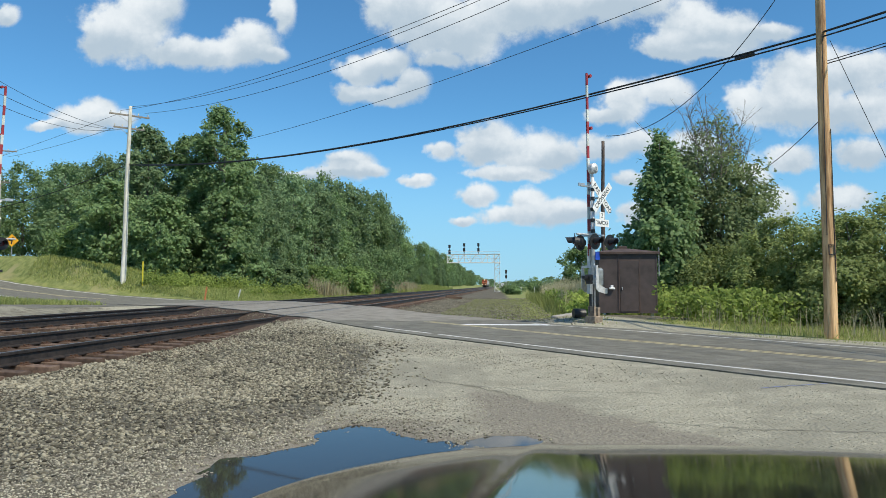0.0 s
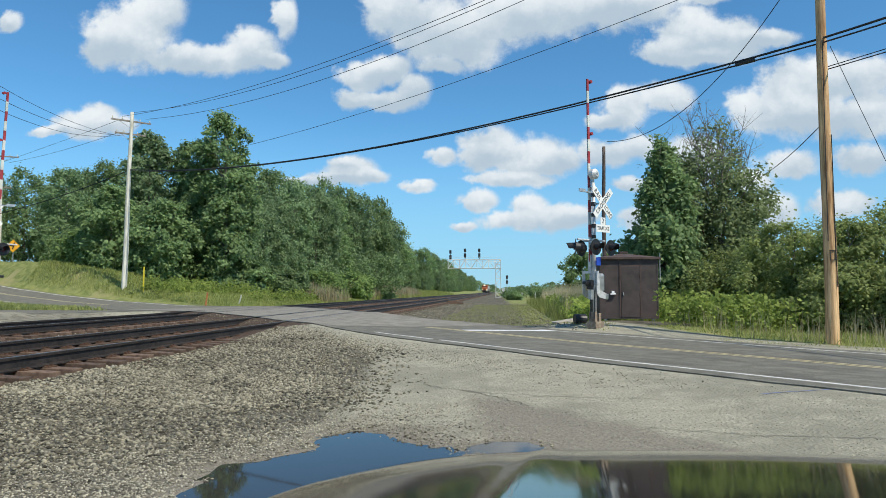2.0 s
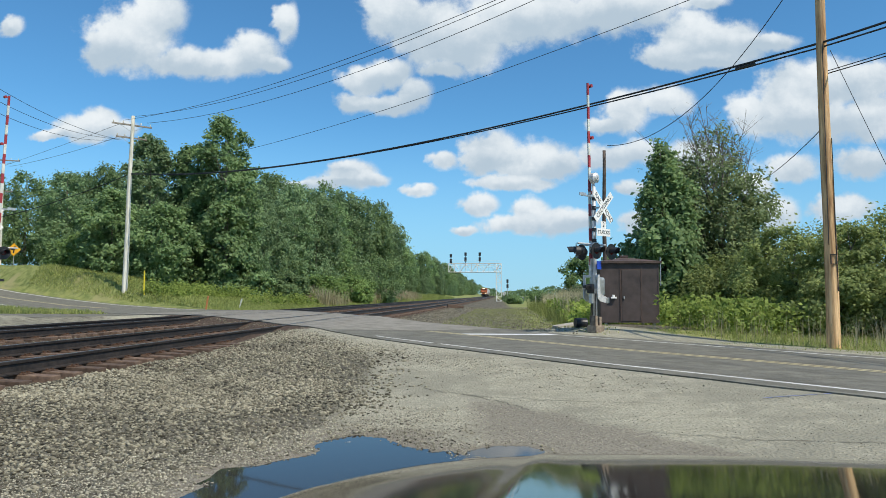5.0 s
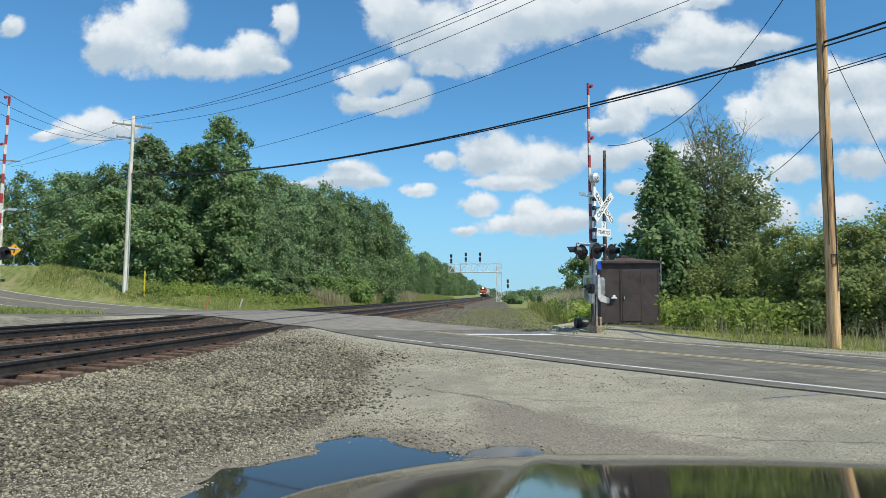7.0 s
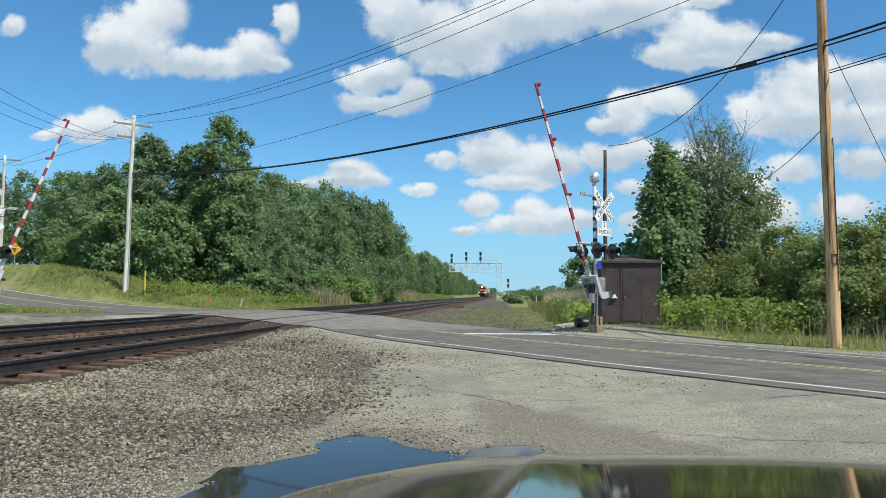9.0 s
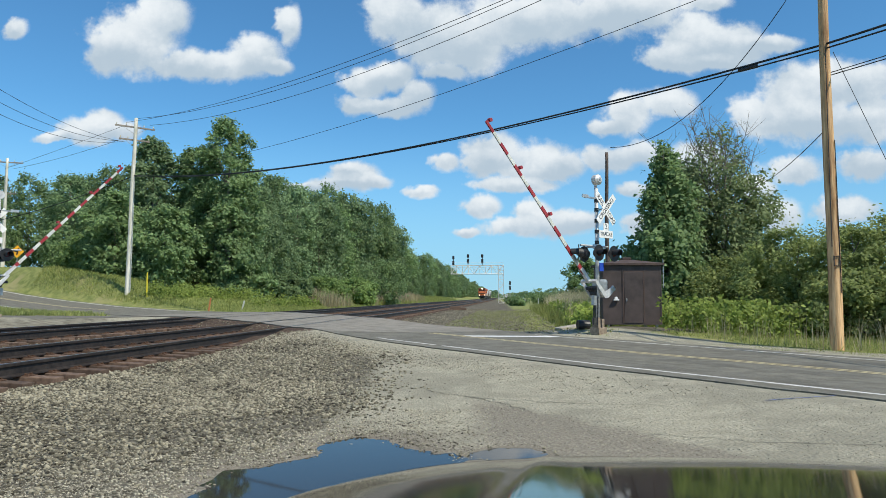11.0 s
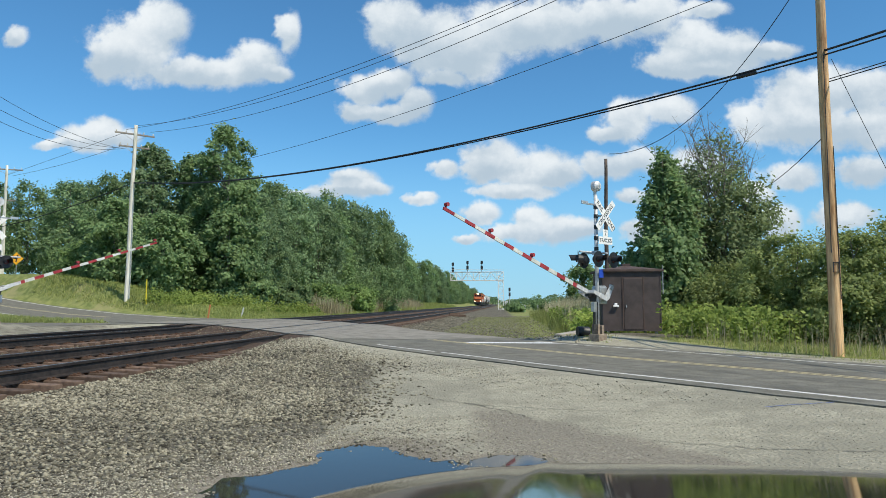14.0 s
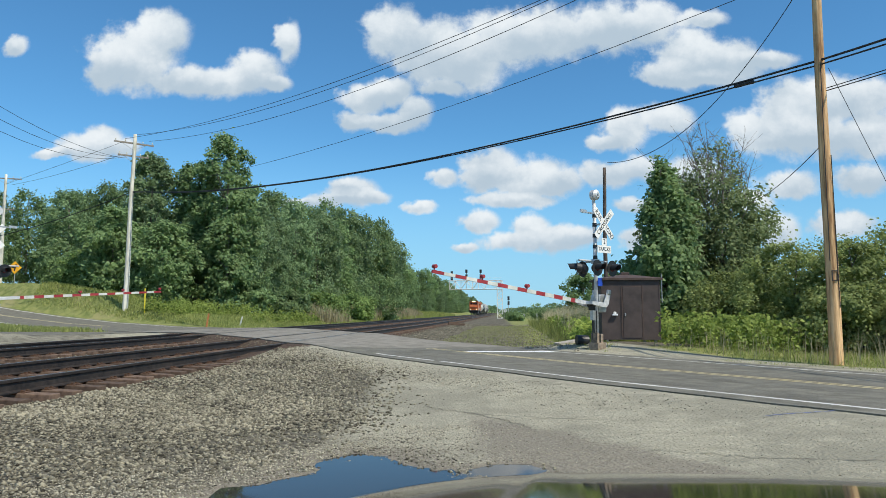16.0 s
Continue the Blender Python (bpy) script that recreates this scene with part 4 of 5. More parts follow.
        for i in range(13):
            b = radians(-20 + 220 * i / 12)
            for yy, rr in ((.06, .135), (.36 - .10 * abs(i - 6) / 6, .125)):
                vs.append((rr * math.cos(b), yy, rr * math.sin(b)))
        for i in range(12):
            fs.append((2 * i, 2 * i + 1, 2 * i + 3, 2 * i + 2))
        part("visor", mesh_from("visor", vs, fs, M_BLACK), None, head)
    # notice plate, gate machine
    bm = B()
    box(bm, (-.04, .14, 2.02), (.22, .012, .26), bevel=.003)
    part("notice", bm, M_BLUE, t, "small blue notice plate")
    bm = B()
    box(bm, (-.30, -.14, pivot_z + .02), (.40, .34, .56), bevel=.05)
    box(bm, (-.30, -.14, pivot_z + .31), (.30, .28, .03), bevel=.01)
    part("gate_machine", bm, M_GALV, t, "silver grey gate motor case")
    bm = B()
    box(bm, (.02, -.10, pivot_z - .04), (.26, .22, .30), bevel=.03)
    rod(bm, (.10, -.22, pivot_z), (.10, .02, pivot_z), .10, .10, 14)
    box(bm, (.24, -.14, pivot_z + .02), (.22, .14, .10), bevel=.02)
    part("gear_housing", bm, M_BLACK, t, "black gear housing of the gate")
    bm = B()
    box(bm, (.20, .02, pivot_z - .36), (.15, .12, .30), bevel=.01)
    part("junction_box", bm, M_GALV, t)
    bm = B()
    for q in ((.16, .10), (.19, -.04)):
        rod(bm, (q[0], q[1], .2), (q[0] * .7, q[1], pivot_z - .2), .016, .016, 6)
    part("cable", bm, M_BLACK, t)
    # arm
    arm = B()
    for sy in (-.42, .14):
        prism(arm, [(-.44, .06), (-.34, -.06), (-.05, -.075), (.34, -.05), (.34, .05), (.0, .075), (-.20, .08), (-.36, .50), (-.52, .46)], .025, pose(0, sy, 0))
    rod(arm, (0, -.44, 0), (0, .16, 0), .06, .06, 14)
    box(arm, (.36, -.14, 0), (.08, .60, .09))
    box(arm, (.62, -.14, 0), (.60, .10, .12))
    a = part("gate_arm", arm, M_ALU, t, "silver counterweight arms with a striped boom")
    a.matrix_basis = pose(0, 0, pivot_z, 0, -88, 0)
    bm = B()
    for sy in (-.42, .14):
        box(bm, (-.42, sy, .44), (.17, .07, .15), bevel=.02)
    part("counterweight", bm, M_GALV, a)
    n = int(round((arm_len - .7) / .406))
    w = (arm_len - .7) / n
    for i in range(n):
        bm = B()
        k = i / n
        box(bm, (.7 + w * (i + .5), -.14, 0), (w - .002, .045, .125 - .045 * k))
        part("stripe", bm, M_RED if (n - i) % 2 else M_ARMWHITE, a)
    for f in (.998, .74, .47):
        bm = B()
        x = arm_len * f - .06
        rod(bm, (x, -.14, .05), (x, -.14, .10), .02, .02, 8)
        rod(bm, (x, -.20, .14), (x, -.08, .14), .055, .055, 12)
        part("arm_lamp", bm, M_RED, a, "small red boom lamp")
    return t, a


SIGNAL_R, ARM_R = crossing_signal(pose(4.81, 22.0, -.18, 0, 0, 90 + 130), "railroad crossing signal with crossbuck, lamps and gate on a silver mast", 6.65, 1.32, ((-.38, .32, 0), (.36, .30, 0), (.90, .06, 222), (.2, -.30, 180)))
SIGNAL_L, ARM_L = crossing_signal(pose(-17.7, 27.0, .08, 0, 0, 90 - 32), "opposite railroad crossing signal with striped gate boom", 7.4, 1.36, ((-.38, .32, 0), (.36, .30, 0), (.2, -.32, 180)))


def relay_hut(m):
    t = thing("relay_hut", m, "brown steel signal hut with a shallow hipped roof", "equipment hut")
    W, D, H = 2.02, 1.9, 2.08
    bm = B()
    box(bm, (0, 0, H / 2 + .12), (W, D, H), bevel=.012)
    body = part("body", bm, M_HUT, t)
    bm = B()
    for x in (-.98, -.33, .42, .98):
        box(bm, (x, -D / 2 - .006, H / 2 + .12), (.035, .012, H - .04))
    box(bm, (0, -D / 2 - .006, .15), (W, .014, .05))
    part("seam", bm, M_HUT, t)
    bm = B()
    o, zb, zt = .09, H + .10, H + .33
    v = [bm.verts.new(p) for p in ((-W / 2 - o, -D / 2 - o, zb), (W / 2 + o, -D / 2 - o, zb), (W / 2 + o, D / 2 + o, zb), (-W / 2 - o, D / 2 + o, zb))]
    u = [bm.verts.new((p.co.x, p.co.y, zb + .07)) for p in v]
    q = [bm.verts.new((a * .16, b * .16, zt)) for a, b in ((-1, -1), (1, -1), (1, 1), (-1, 1))]
    bm.faces.new(v[::-1])
    bm.faces.new(q)
    for i in range(4):
        j = (i + 1) % 4
        bm.faces.new((v[i], v[j], u[j], u[i]))
        bm.faces.new((u[i], u[j], q[j], q[i]))
    part("roof", bm, M_HUTROOF, t)
    bm = B()
    box(bm, (0, 0, zt + .04), (.30, .30, .09), bevel=.02)
    part("roof_vent", bm, M_HUTROOF, t)
    bm = B()
    box(bm, (.05, -D / 2 - .018, .12 + .94), (.64, .03, 1.76), bevel=.006)
    d = part("door", bm, M_HUT, t)
    bm = B()
    box(bm, (.05, -D / 2 - .010, 1.96), (.72, .03, .04))
    box(bm, (-.30, -D / 2 - .010, 1.08), (.04, .03, 1.78))
    box(bm, (.40, -D / 2 - .010, 1.08), (.04, .03, 1.78))
    part("door_frame", bm, M_HUTROOF, t)
    bm = B()
    box(bm, (-.2, -D / 2 - .05, .98), (.03, .05, .10), bevel=.006)
    part("handle", bm, M_GALV, d)
    for z in (.3, .95, 1.6):
        bm = B()
        rod(bm, (.37, -D / 2 - .035, z - .05), (.37, -D / 2 - .035, z + .05), .014, .014, 8)
        part("hinge", bm, M_HUTROOF, d)
    bm = B()
    box(bm, (-.56, -D / 2 - .05, 1.02), (.10, .08, .13), bevel=.02)
    box(bm, (-.56, -D / 2 - .07, .98), (.19, .10, .06), bevel=.015)
    part("meter_box", bm, M_SIGN, t, "small white metal box")
    for x in (-.8, .85):
        for y in (-.8, .8):
            bm = B()
            box(bm, (x, y, 0.0), (.09, .09, .30))
            part("leg", bm, M_GALV, t)
    bm = B()
    rod(bm, (W / 2 + .06, -D / 2, 1.4), (W / 2 + .06, -D / 2, 2.40), .018, .018, 8)
    part("conduit", bm, M_GALV, t)


relay_hut(pose(6.48, 24.9, -.18, 0, 0, -3))


def wire(name, a, b, sag, r, label, group="overhead cables", seg=28):
    """A cable that hangs between two places."""
    a, b = Vector(a), Vector(b)
    cu = bpy.data.curves.new(name, "CURVE")
    cu.dimensions, cu.bevel_depth, cu.bevel_resolution = "3D", r, 1
    sp = cu.splines.new("POLY")
    sp.points.add(seg)
    for i in range(seg + 1):
        f = i / seg
        p = a.lerp(b, f)
        sp.points[i].co = (p.x, p.y, p.z - 4 * sag * f * (1 - f), 1)
    tmp = bpy.data.objects.new(name, cu)
    me = bpy.data.meshes.new_from_object(tmp)
    bpy.data.objects.remove(tmp)
    me.materials.clear()
    me.materials.append(M_WIRE)
    return tagged(new(name, me), label, "cable", group)


def utility_pole(m, h, r, material, label, arms=(), lean=0, az=0.0):
    t = thing("utility_pole", m @ pose(0, 0, 0, 0, lean, 0), label, "utility pole", "utility poles")
    vs, fs, n, seg = [], [], 16, 16
    for i in range(n + 1):
        z = -.5 + (h + .5) * i / n
        rr = r * (1 - .4 * i / n)
        for j in range(seg):
            q = 2 * math.pi * j / seg
            k = rr * (1 + .018 * math.sin(3 * q + i) + .012 * math.sin(i * 2.1))
            vs.append((k * math.cos(q) + .02 * math.sin(i * .5), k * math.sin(q), z))
    for i in range(n):
        for j in range(seg):
            fs.append((i * seg + j, i * seg + (j + 1) % seg, (i + 1) * seg + (j + 1) % seg, (i + 1) * seg + j))
    fs.append(tuple(range(n * seg, n * seg + seg)))
    bm = mesh_from("shaft", vs, fs)
    part("shaft", bm, material, t, smooth=True)
    for z, w in arms:
        bm = B()
        box(bm, (0, .16, z), (w, .09, .11), pose(0, 0, 0), bevel=.01)
        arm = part("crossarm", bm, M_ARM, t)
        arm.matrix_basis = pose(0, 0, 0, 0, 0, az)
        for f in (-.46, -.22, .22, .46):
            bm = B()
            rod(bm, (w * f, .16, z + .05), (w * f, .16, z + .12), .02, .02, 8)
            rod(bm, (w * f, .16, z + .12), (w * f, .16, z + .22), .045, .03, 10)
            part("insulator", bm, M_POLE_GREY, arm)
        bm = B()
        for sx in (-1, 1):
            rod(bm, (sx * w * .3, .16, z - .04), (0, .14, z - .5), .015, .015, 6)
        part("brace", bm, M_GALV, arm)
    return t


LP = (-22.0, 47.5)
utility_pole(pose(LP[0], LP[1], at_ground(*LP)), 12.25, .19, M_POLE_GREY, "weathered grey utility pole with two crossarms", ((11.63, 2.6), (10.72, 2.0)), lean=1.0, az=34)
RP = (10.09, 18.0)
utility_pole(pose(RP[0], RP[1], at_ground(*RP)), 12.5, .17, M_POLE_NEW, "fresh tan wooden utility pole beside the road", lean=-.1)
BP = (6.2, 26.5)
utility_pole(pose(BP[0], BP[1], at_ground(*BP)), 6.8, .10, M_POLE_DARK, "slim dark wooden pole behind the signal hut")
FP = (-41.4, 64.0)
utility_pole(pose(FP[0], FP[1], at_ground(*FP)), 10.3, .18, M_POLE_GREY, "distant grey utility pole beside the hill road", ((9.95, 2.6), (7.0, 1.6)), az=20)


def signal_bridge(x, y):
    """Cantilever truss over both tracks with three signal heads."""
    t = thing("signal_bridge", pose(x, y, -.4, 0, 0, -5), "white steel cantilever signal bridge over the tracks", "signal bridge")
    bm = B()
    for a in (-.55, .55):
        for b in (-.5, .5):
            rod(bm, (a, b, 0), (a, b, 8.3), .075, .075, 6)
    for i in range(8):
        z = i * 1.02
        for b in (-.5, .5):
            s = 1 if i % 2 else -1
            rod(bm, (-.55 * s, b, z), (.55 * s, b, z + 1.02), .045, .045, 5)
            rod(bm, (-.55, b, z), (.55, b, z), .035, .035, 5)
        for a in (-.55, .55):
            s = 1 if i % 2 else -1
            rod(bm, (a, -.5 * s, z), (a, .5 * s, z + 1.02), .04, .04, 5)
    part("leg", bm, M_BRIDGE, t)
    bm = B()
    for z in (6.35, 8.2):
        for b in (-.5, .5):
            rod(bm, (.6, b, z), (-11.0, b, z), .085, .085, 6)
    for i in range(9):
        x0, x1 = .4 - i * 1.26, .4 - (i + 1) * 1.26
        for b in (-.5, .5):
            if i % 2:
                rod(bm, (x0, b, 6.35), (x1, b, 8.2), .05, .05, 5)
            else:
                rod(bm, (x0, b, 8.2), (x1, b, 6.35), .05, .05, 5)
            rod(bm, (x1, b, 6.35), (x1, b, 8.2), .04, .04, 5)
    for i in range(10):
        x0 = .4 - i * 1.26
        for z in (6.35, 8.2):
            rod(bm, (x0, -.5, z), (x0, .5, z), .04, .04, 5)
    part("truss", bm, M_BRIDGE, t)
    bm = B()
    for b in (-.75,):
        for z in (7.25, 7.75, 8.75):
            rod(bm, (.5, b, z), (-11, b, z), .03, .03, 5)
    part("railing", bm, M_BRIDGE, t)
    for k, xx in enumerate((-10.4, -7.2, -4.1)):
        bm = B()
        rod(bm, (xx, -.3, 8.2), (xx, -.3, 10.6 if k else 10.2), .06, .06, 8)
        hd = part("signal_head", bm, M_BLACK, t, "black signal head on a short mast")
        for z, s in ((9.9, 1.0), (8.75, 1.25)):
            bm = B()
            box(bm, (xx, -.5, z + (.35 if k else 0)), (.5, .14, s * .75), bevel=.06)
            part("target", bm, M_BLACK, hd)


signal_bridge(11.9, 150.0)


def trackside_signal(x, y, h):
    t = thing("trackside_signal", pose(x, y, at_ground(x, y)), "dark trackside signal mast beside the line", "railway signal")
    bm = B()
    rod(bm, (0, 0, -.2), (0, 0, h), .08, .07, 8)
    box(bm, (0, 0, .1), (.6, .6, .4))
    part("mast", bm, M_ALU, t)
    for z in (h - .4, h - 1.7):
        bm = B()
        box(bm, (0, -.12, z), (.55, .16, 1.0), bevel=.08)
        part("signal_head", bm, M_BLACK, t)
    bm = B()
    box(bm, (-.9, 0, 1.1), (.8, .8, 2.2), bevel=.03)
    part("case", bm, M_ALU, t)


trackside_signal(17.0, 185.0, 5.6)


# ---- train ----
def truck(t, x, zr=.48, r=.5, n=2):
    for i in range(n):
        for s in (-.76, .76):
            bm = B()
            px = x + (i - (n - 1) / 2) * 1.9
            rod(bm, (px, s - .06, r), (px, s + .06, r), r, r, 18)
            part("wheel", bm, M_LOCODARK, t)
    bm = B()
    for s in (-1.0, 1.0):
        box(bm, (x, s, r + .05), (n * 1.7, .14, .42), bevel=.03)
    part("truck_frame", bm, M_LOCODARK, t)


def locomotive():
    """Nose towards local -y... built along x, nose at x = 0, tail to +x."""
    t = thing("locomotive", pose(0, 400, 0), "orange and black diesel locomotive with lit headlights", "locomotive")
    bm = B()
    box(bm, (10.5, 0, 1.35), (21.0, 3.0, .35), bevel=.03)
    box(bm, (10.5, 0, .9), (7.0, 2.6, .8), bevel=.2)
    part("frame", bm, M_LOCODARK, t)
    bm = B()
    prism(bm, [(.5, 1.5), (.35, 2.6), (.75, 3.15), (2.2, 3.3), (2.2, 1.5)], 2.4)
    part("nose", bm, M_ORANGE, t)
    bm = B()
    prism(bm, [(1.6, 1.5), (1.6, 3.3), (1.95, 4.45), (2.4, 4.7), (4.6, 4.7), (4.6, 1.5)], 3.05)
    cab = part("cab", bm, M_ORANGE, t)
    bm = B()
    for s in (-.85, .0, .85):
        box(bm, (1.70, s, 3.85), (.06, .62, .62), pose(0, 0, 0, 0, 17, 0))
    box(bm, (3.1, -1.53, 3.75), (1.2, .04, .7))
    box(bm, (3.1, 1.53, 3.75), (1.2, .04, .7))
    part("window", bm, M_GLASS_DARK, cab)
    bm = B()
    box(bm, (12.2, 0, 3.0), (15.0, 2.1, 2.9), bevel=.15)
    box(bm, (17.5, 0, 4.35), (4.2, 2.9, .7), bevel=.1)
    box(bm, (9.0, 0, 4.55), (4.0, 1.6, .35), bevel=.08)
    part("hood", bm, M_ORANGE, t)
    bm = B()
    box(bm, (2.0, 0, 4.74), (1.6, 2.9, .08))
    box(bm, (.42, 0, 1.15), (.18, 2.9, .9), pose(0, 0, 0, 0, 18, 0))
    part("pilot", bm, M_LOCODARK, t)
    bm = B()
    box(bm, (.62, 0, 2.35), (.5, 2.44, .32))
    part("nose_stripe", bm, M_LOCODARK, t)
    for y, z, r, x in ((-.22, 4.52, .17, 1.78), (.22, 4.52, .17, 1.78), (-1.05, 1.75, .15, .38), (1.05, 1.75, .15, .38)):
        bm = B()
        rod(bm, (x + .2, y, z), (x - .06, y, z), r, r, 14)
        part("headlight", bm, M_HEADLIGHT, t, "lit warm white headlight")
    bm = B()
    for s in (-1.48, 1.48):
        for i in range(12):
            rod(bm, (4.9 + i * 1.35, s, 1.5), (4.9 + i * 1.35, s, 2.5), .02, .02, 5)
        rod(bm, (4.9, s, 2.5), (20, s, 2.5), .02, .02, 5)
        rod(bm, (.35, s, 1.5), (.35, s, 2.5), .02, .02, 5)
    part("handrail", bm, M_TANKW, t)
    truck(t, 3.9, n=3)
    truck(t, 17.0, n=3)
    return t


def tank_car(material, label):
    t = thing("tank_car", pose(0, 420, 0), label, "rail car", "rail cars")
    bm = B()
    rod(bm, (.9, 0, 2.75), (15.4, 0, 2.75), 1.5, 1.5, 22)
    ball(bm, (.95, 0, 2.75), (.5, 1.49, 1.49), 16)
    ball(bm, (15.35, 0, 2.75), (.5, 1.49, 1.49), 16)
    rod(bm, (8.15, 0, 4.1), (8.15, 0, 4.6), .5, .5, 14)
    part("tank", bm, material, t, smooth=True)
    bm = B()
    box(bm, (1.2, 0, 1.15), (2.2, 2.9, .25))
    box(bm, (15.1, 0, 1.15), (2.2, 2.9, .25))
    box(bm, (8.15, 0, 1.15), (15, .5, .25))
    part("frame", bm, M_LOCODARK, t)
    truck(t, 2.2)
    truck(t, 14.1)
    return t


def hopper_car(material, label):
    t = thing("hopper_car", pose(0, 440, 0), label, "rail car", "rail cars")
    bm = B()
    prism(bm, [(.6, 2.0), (.3, 2.6), (.3, 4.4), (.8, 4.7), (15.4, 4.7), (15.9, 4.4), (15.9, 2.6), (15.6, 2.0), (11, 1.1), (5.2, 1.1)], 3.1)
    part("body", bm, material, t)
    bm = B()
    for i in range(11):
        for s in (-1.57, 1.57):
            box(bm, (.9 + i * 1.44, s, 3.3), (.1, .06, 2.3))
    part("rib", bm, material, t)
    bm = B()
    box(bm, (8.1, 0, 1.2), (16, .5, .3))
    part("frame", bm, M_LOCODARK, t)
    truck(t, 2.0)
    truck(t, 14.2)
    return t


LOCO = locomotive()
CARS = [(LOCO, 0.0)]
LOCO2 = copy_thing(LOCO, pose(0, 430, 0))
LOCO2["label"] = "second orange and black diesel locomotive"
for o in list(LOCO2.children):
    if o.name.startswith("headlight"):
        o.data = o.data.copy()
        o.data.materials[0] = M_GLASS_DARK
        del o["label"]
CARS.append((LOCO2, 22.0))
_k = tank_car(M_TANKW, "pale grey tank car behind the locomotives")
CARS.append((_k, 44.0))
_k2 = tank_car(M_TANK, "black tank car in the train")
CARS.append((_k2, 61.0))
_k3 = hopper_car(M_TANKW, "pale grey covered hopper car in the train")
CARS.append((_k3, 78.0))
for i in range(4):
    src = (_k2, _k, _k2, _k3)[i]
    CARS.append((copy_thing(src, pose(0, 450, 0)), 95.0 + 17 * i))


# ---- woods ----
rw = random.Random(11)
WOOD = []
for i in range(5):
    WOOD.append(tree("tree", pose(0, -200 - 30 * i, 0), "tall leafy tree in the wood beside the line", 15.0, 4.3, 40 + i, 10500, .28, M_LEAF if i % 2 else M_LEAF_DARK, .06, 90, group="trees of the wood"))
PLACED = []


def wood(x, y, h, k=None):
    src = WOOD[rw.randrange(5) if k is None else k]
    f = h / 15.0
    m = pose(x, y, at_ground(x, y), 0, 0, rw.uniform(0, 360))
    if len(PLACED) < 5 and k is None:
        src = WOOD[len(PLACED)]
        src.matrix_basis = m
        o = src
    else:
        o = copy_thing(src, m)
    o.scale = (f * rw.uniform(.72, 1.0), f * rw.uniform(.75, 1.05), f)
    PLACED.append(o)


def at_d(d, y):
    return float(rail_x(y)) + d


def edge_h(y):
    return float(np.interp(y, [64, 76, 95, 124, 140, 152], [9.2, 11.8, 14.6, 17.8, 18.4, 16.5]))


for y in np.arange(70, 153, 6.0):
    wood(at_d((-20.5 if y < 120 else -18.5) + rw.uniform(-1, 1), y), y, edge_h(y) * rw.uniform(.74, 1.0))
    wood(at_d(-27 + rw.uniform(-2, 2), y + 3), y + 3, edge_h(y) * rw.uniform(.88, 1.14))
for y in np.arange(160, 204, 9.0):
    wood(at_d(-19 + rw.uniform(-1.5, 1), y), y, rw.uniform(9.5, 11.5))
for y in np.arange(150, 330, 11.0):
    wood(at_d(-14.5 + rw.uniform(-1.5, 1.0), y), y, rw.uniform(4, 6.5))
for y in np.arange(204, 620, 14.0):
    wood(at_d(-18 + rw.uniform(-2, 1), y), y, rw.uniform(10, 13))
for x, y, h in [(-31, 70, 10.5), (-36.5, 74, 11.5), (-43, 78, 11.0), (-50, 82, 11.5), (-57, 86, 12), (-64, 90, 12.5), (-71, 94, 13), (-40, 86, 13), (-54, 98, 14), (-78, 98, 14), (-33, 82, 14), (-62, 78, 10), (-47, 90, 13), (-28, 78, 12), (-46, 68, 8), (-52, 70, 8.5), (-58, 72, 9), (-66, 76, 10), (-74, 84, 12), (-84, 90, 13)]:
    wood(x, y, h)
tree("tree", pose(-19.6, 61, at_ground(-19.6, 61)), "tall leafy tree with a light open crown beside the line", 15.6, 3.1, 77, 26000, .19, M_LEAF, .10, 85, limbs=22, shape=.95)
tree("tree", pose(-22.6, 62, at_ground(-22.6, 62)), "leafy tree with a ragged crown beside the line", 12.6, 2.5, 177, 18000, .19, M_LEAF, .10, 70, limbs=18)
tree("tree", pose(-26.3, 61, at_ground(-26.3, 61)), "dark leafy tree behind the utility pole", 12.6, 2.6, 78, 18000, .19, M_LEAF_DARK, .06, 70)
tree("tree", pose(-22.4, 55, at_ground(-22.4, 55)), "low rounded leafy tree in front of the wood", 6.2, 2.5, 79, 13000, .19, M_LEAF, .0, 70)
tree("tree", pose(-18.2, 57, at_ground(-18.2, 57)), "leafy young tree at the edge of the wood", 7.5, 2.3, 80, 10000, .2, M_LEAF, .02, 60)
tree("tree", pose(-27.0, 56, at_ground(-27, 56)), "leafy young tree behind the utility pole", 6.8, 2.6, 180, 10000, .2, M_LEAF, .02, 60)
for i, (x, y, h, r) in enumerate([(-13.8, 60, 2.2, 1.9), (-11.5, 66, 2.4, 2.2), (-15.8, 58, 2.0, 1.6), (-9.8, 74, 2.6, 2.4), (-8.0, 84, 5.2, 3.2), (-30, 58, 3.0, 2.2), (-35, 66, 3.4, 2.6)]):
    tree("bush", pose(x, y, at_ground(x, y)), "round green bush on the grassy bank", h, r, 200 + i, 7000, .17, M_LEAF_LIGHT if i % 2 else M_LEAF, .0, 40, limbs=4, group="bank bushes", category="bush")
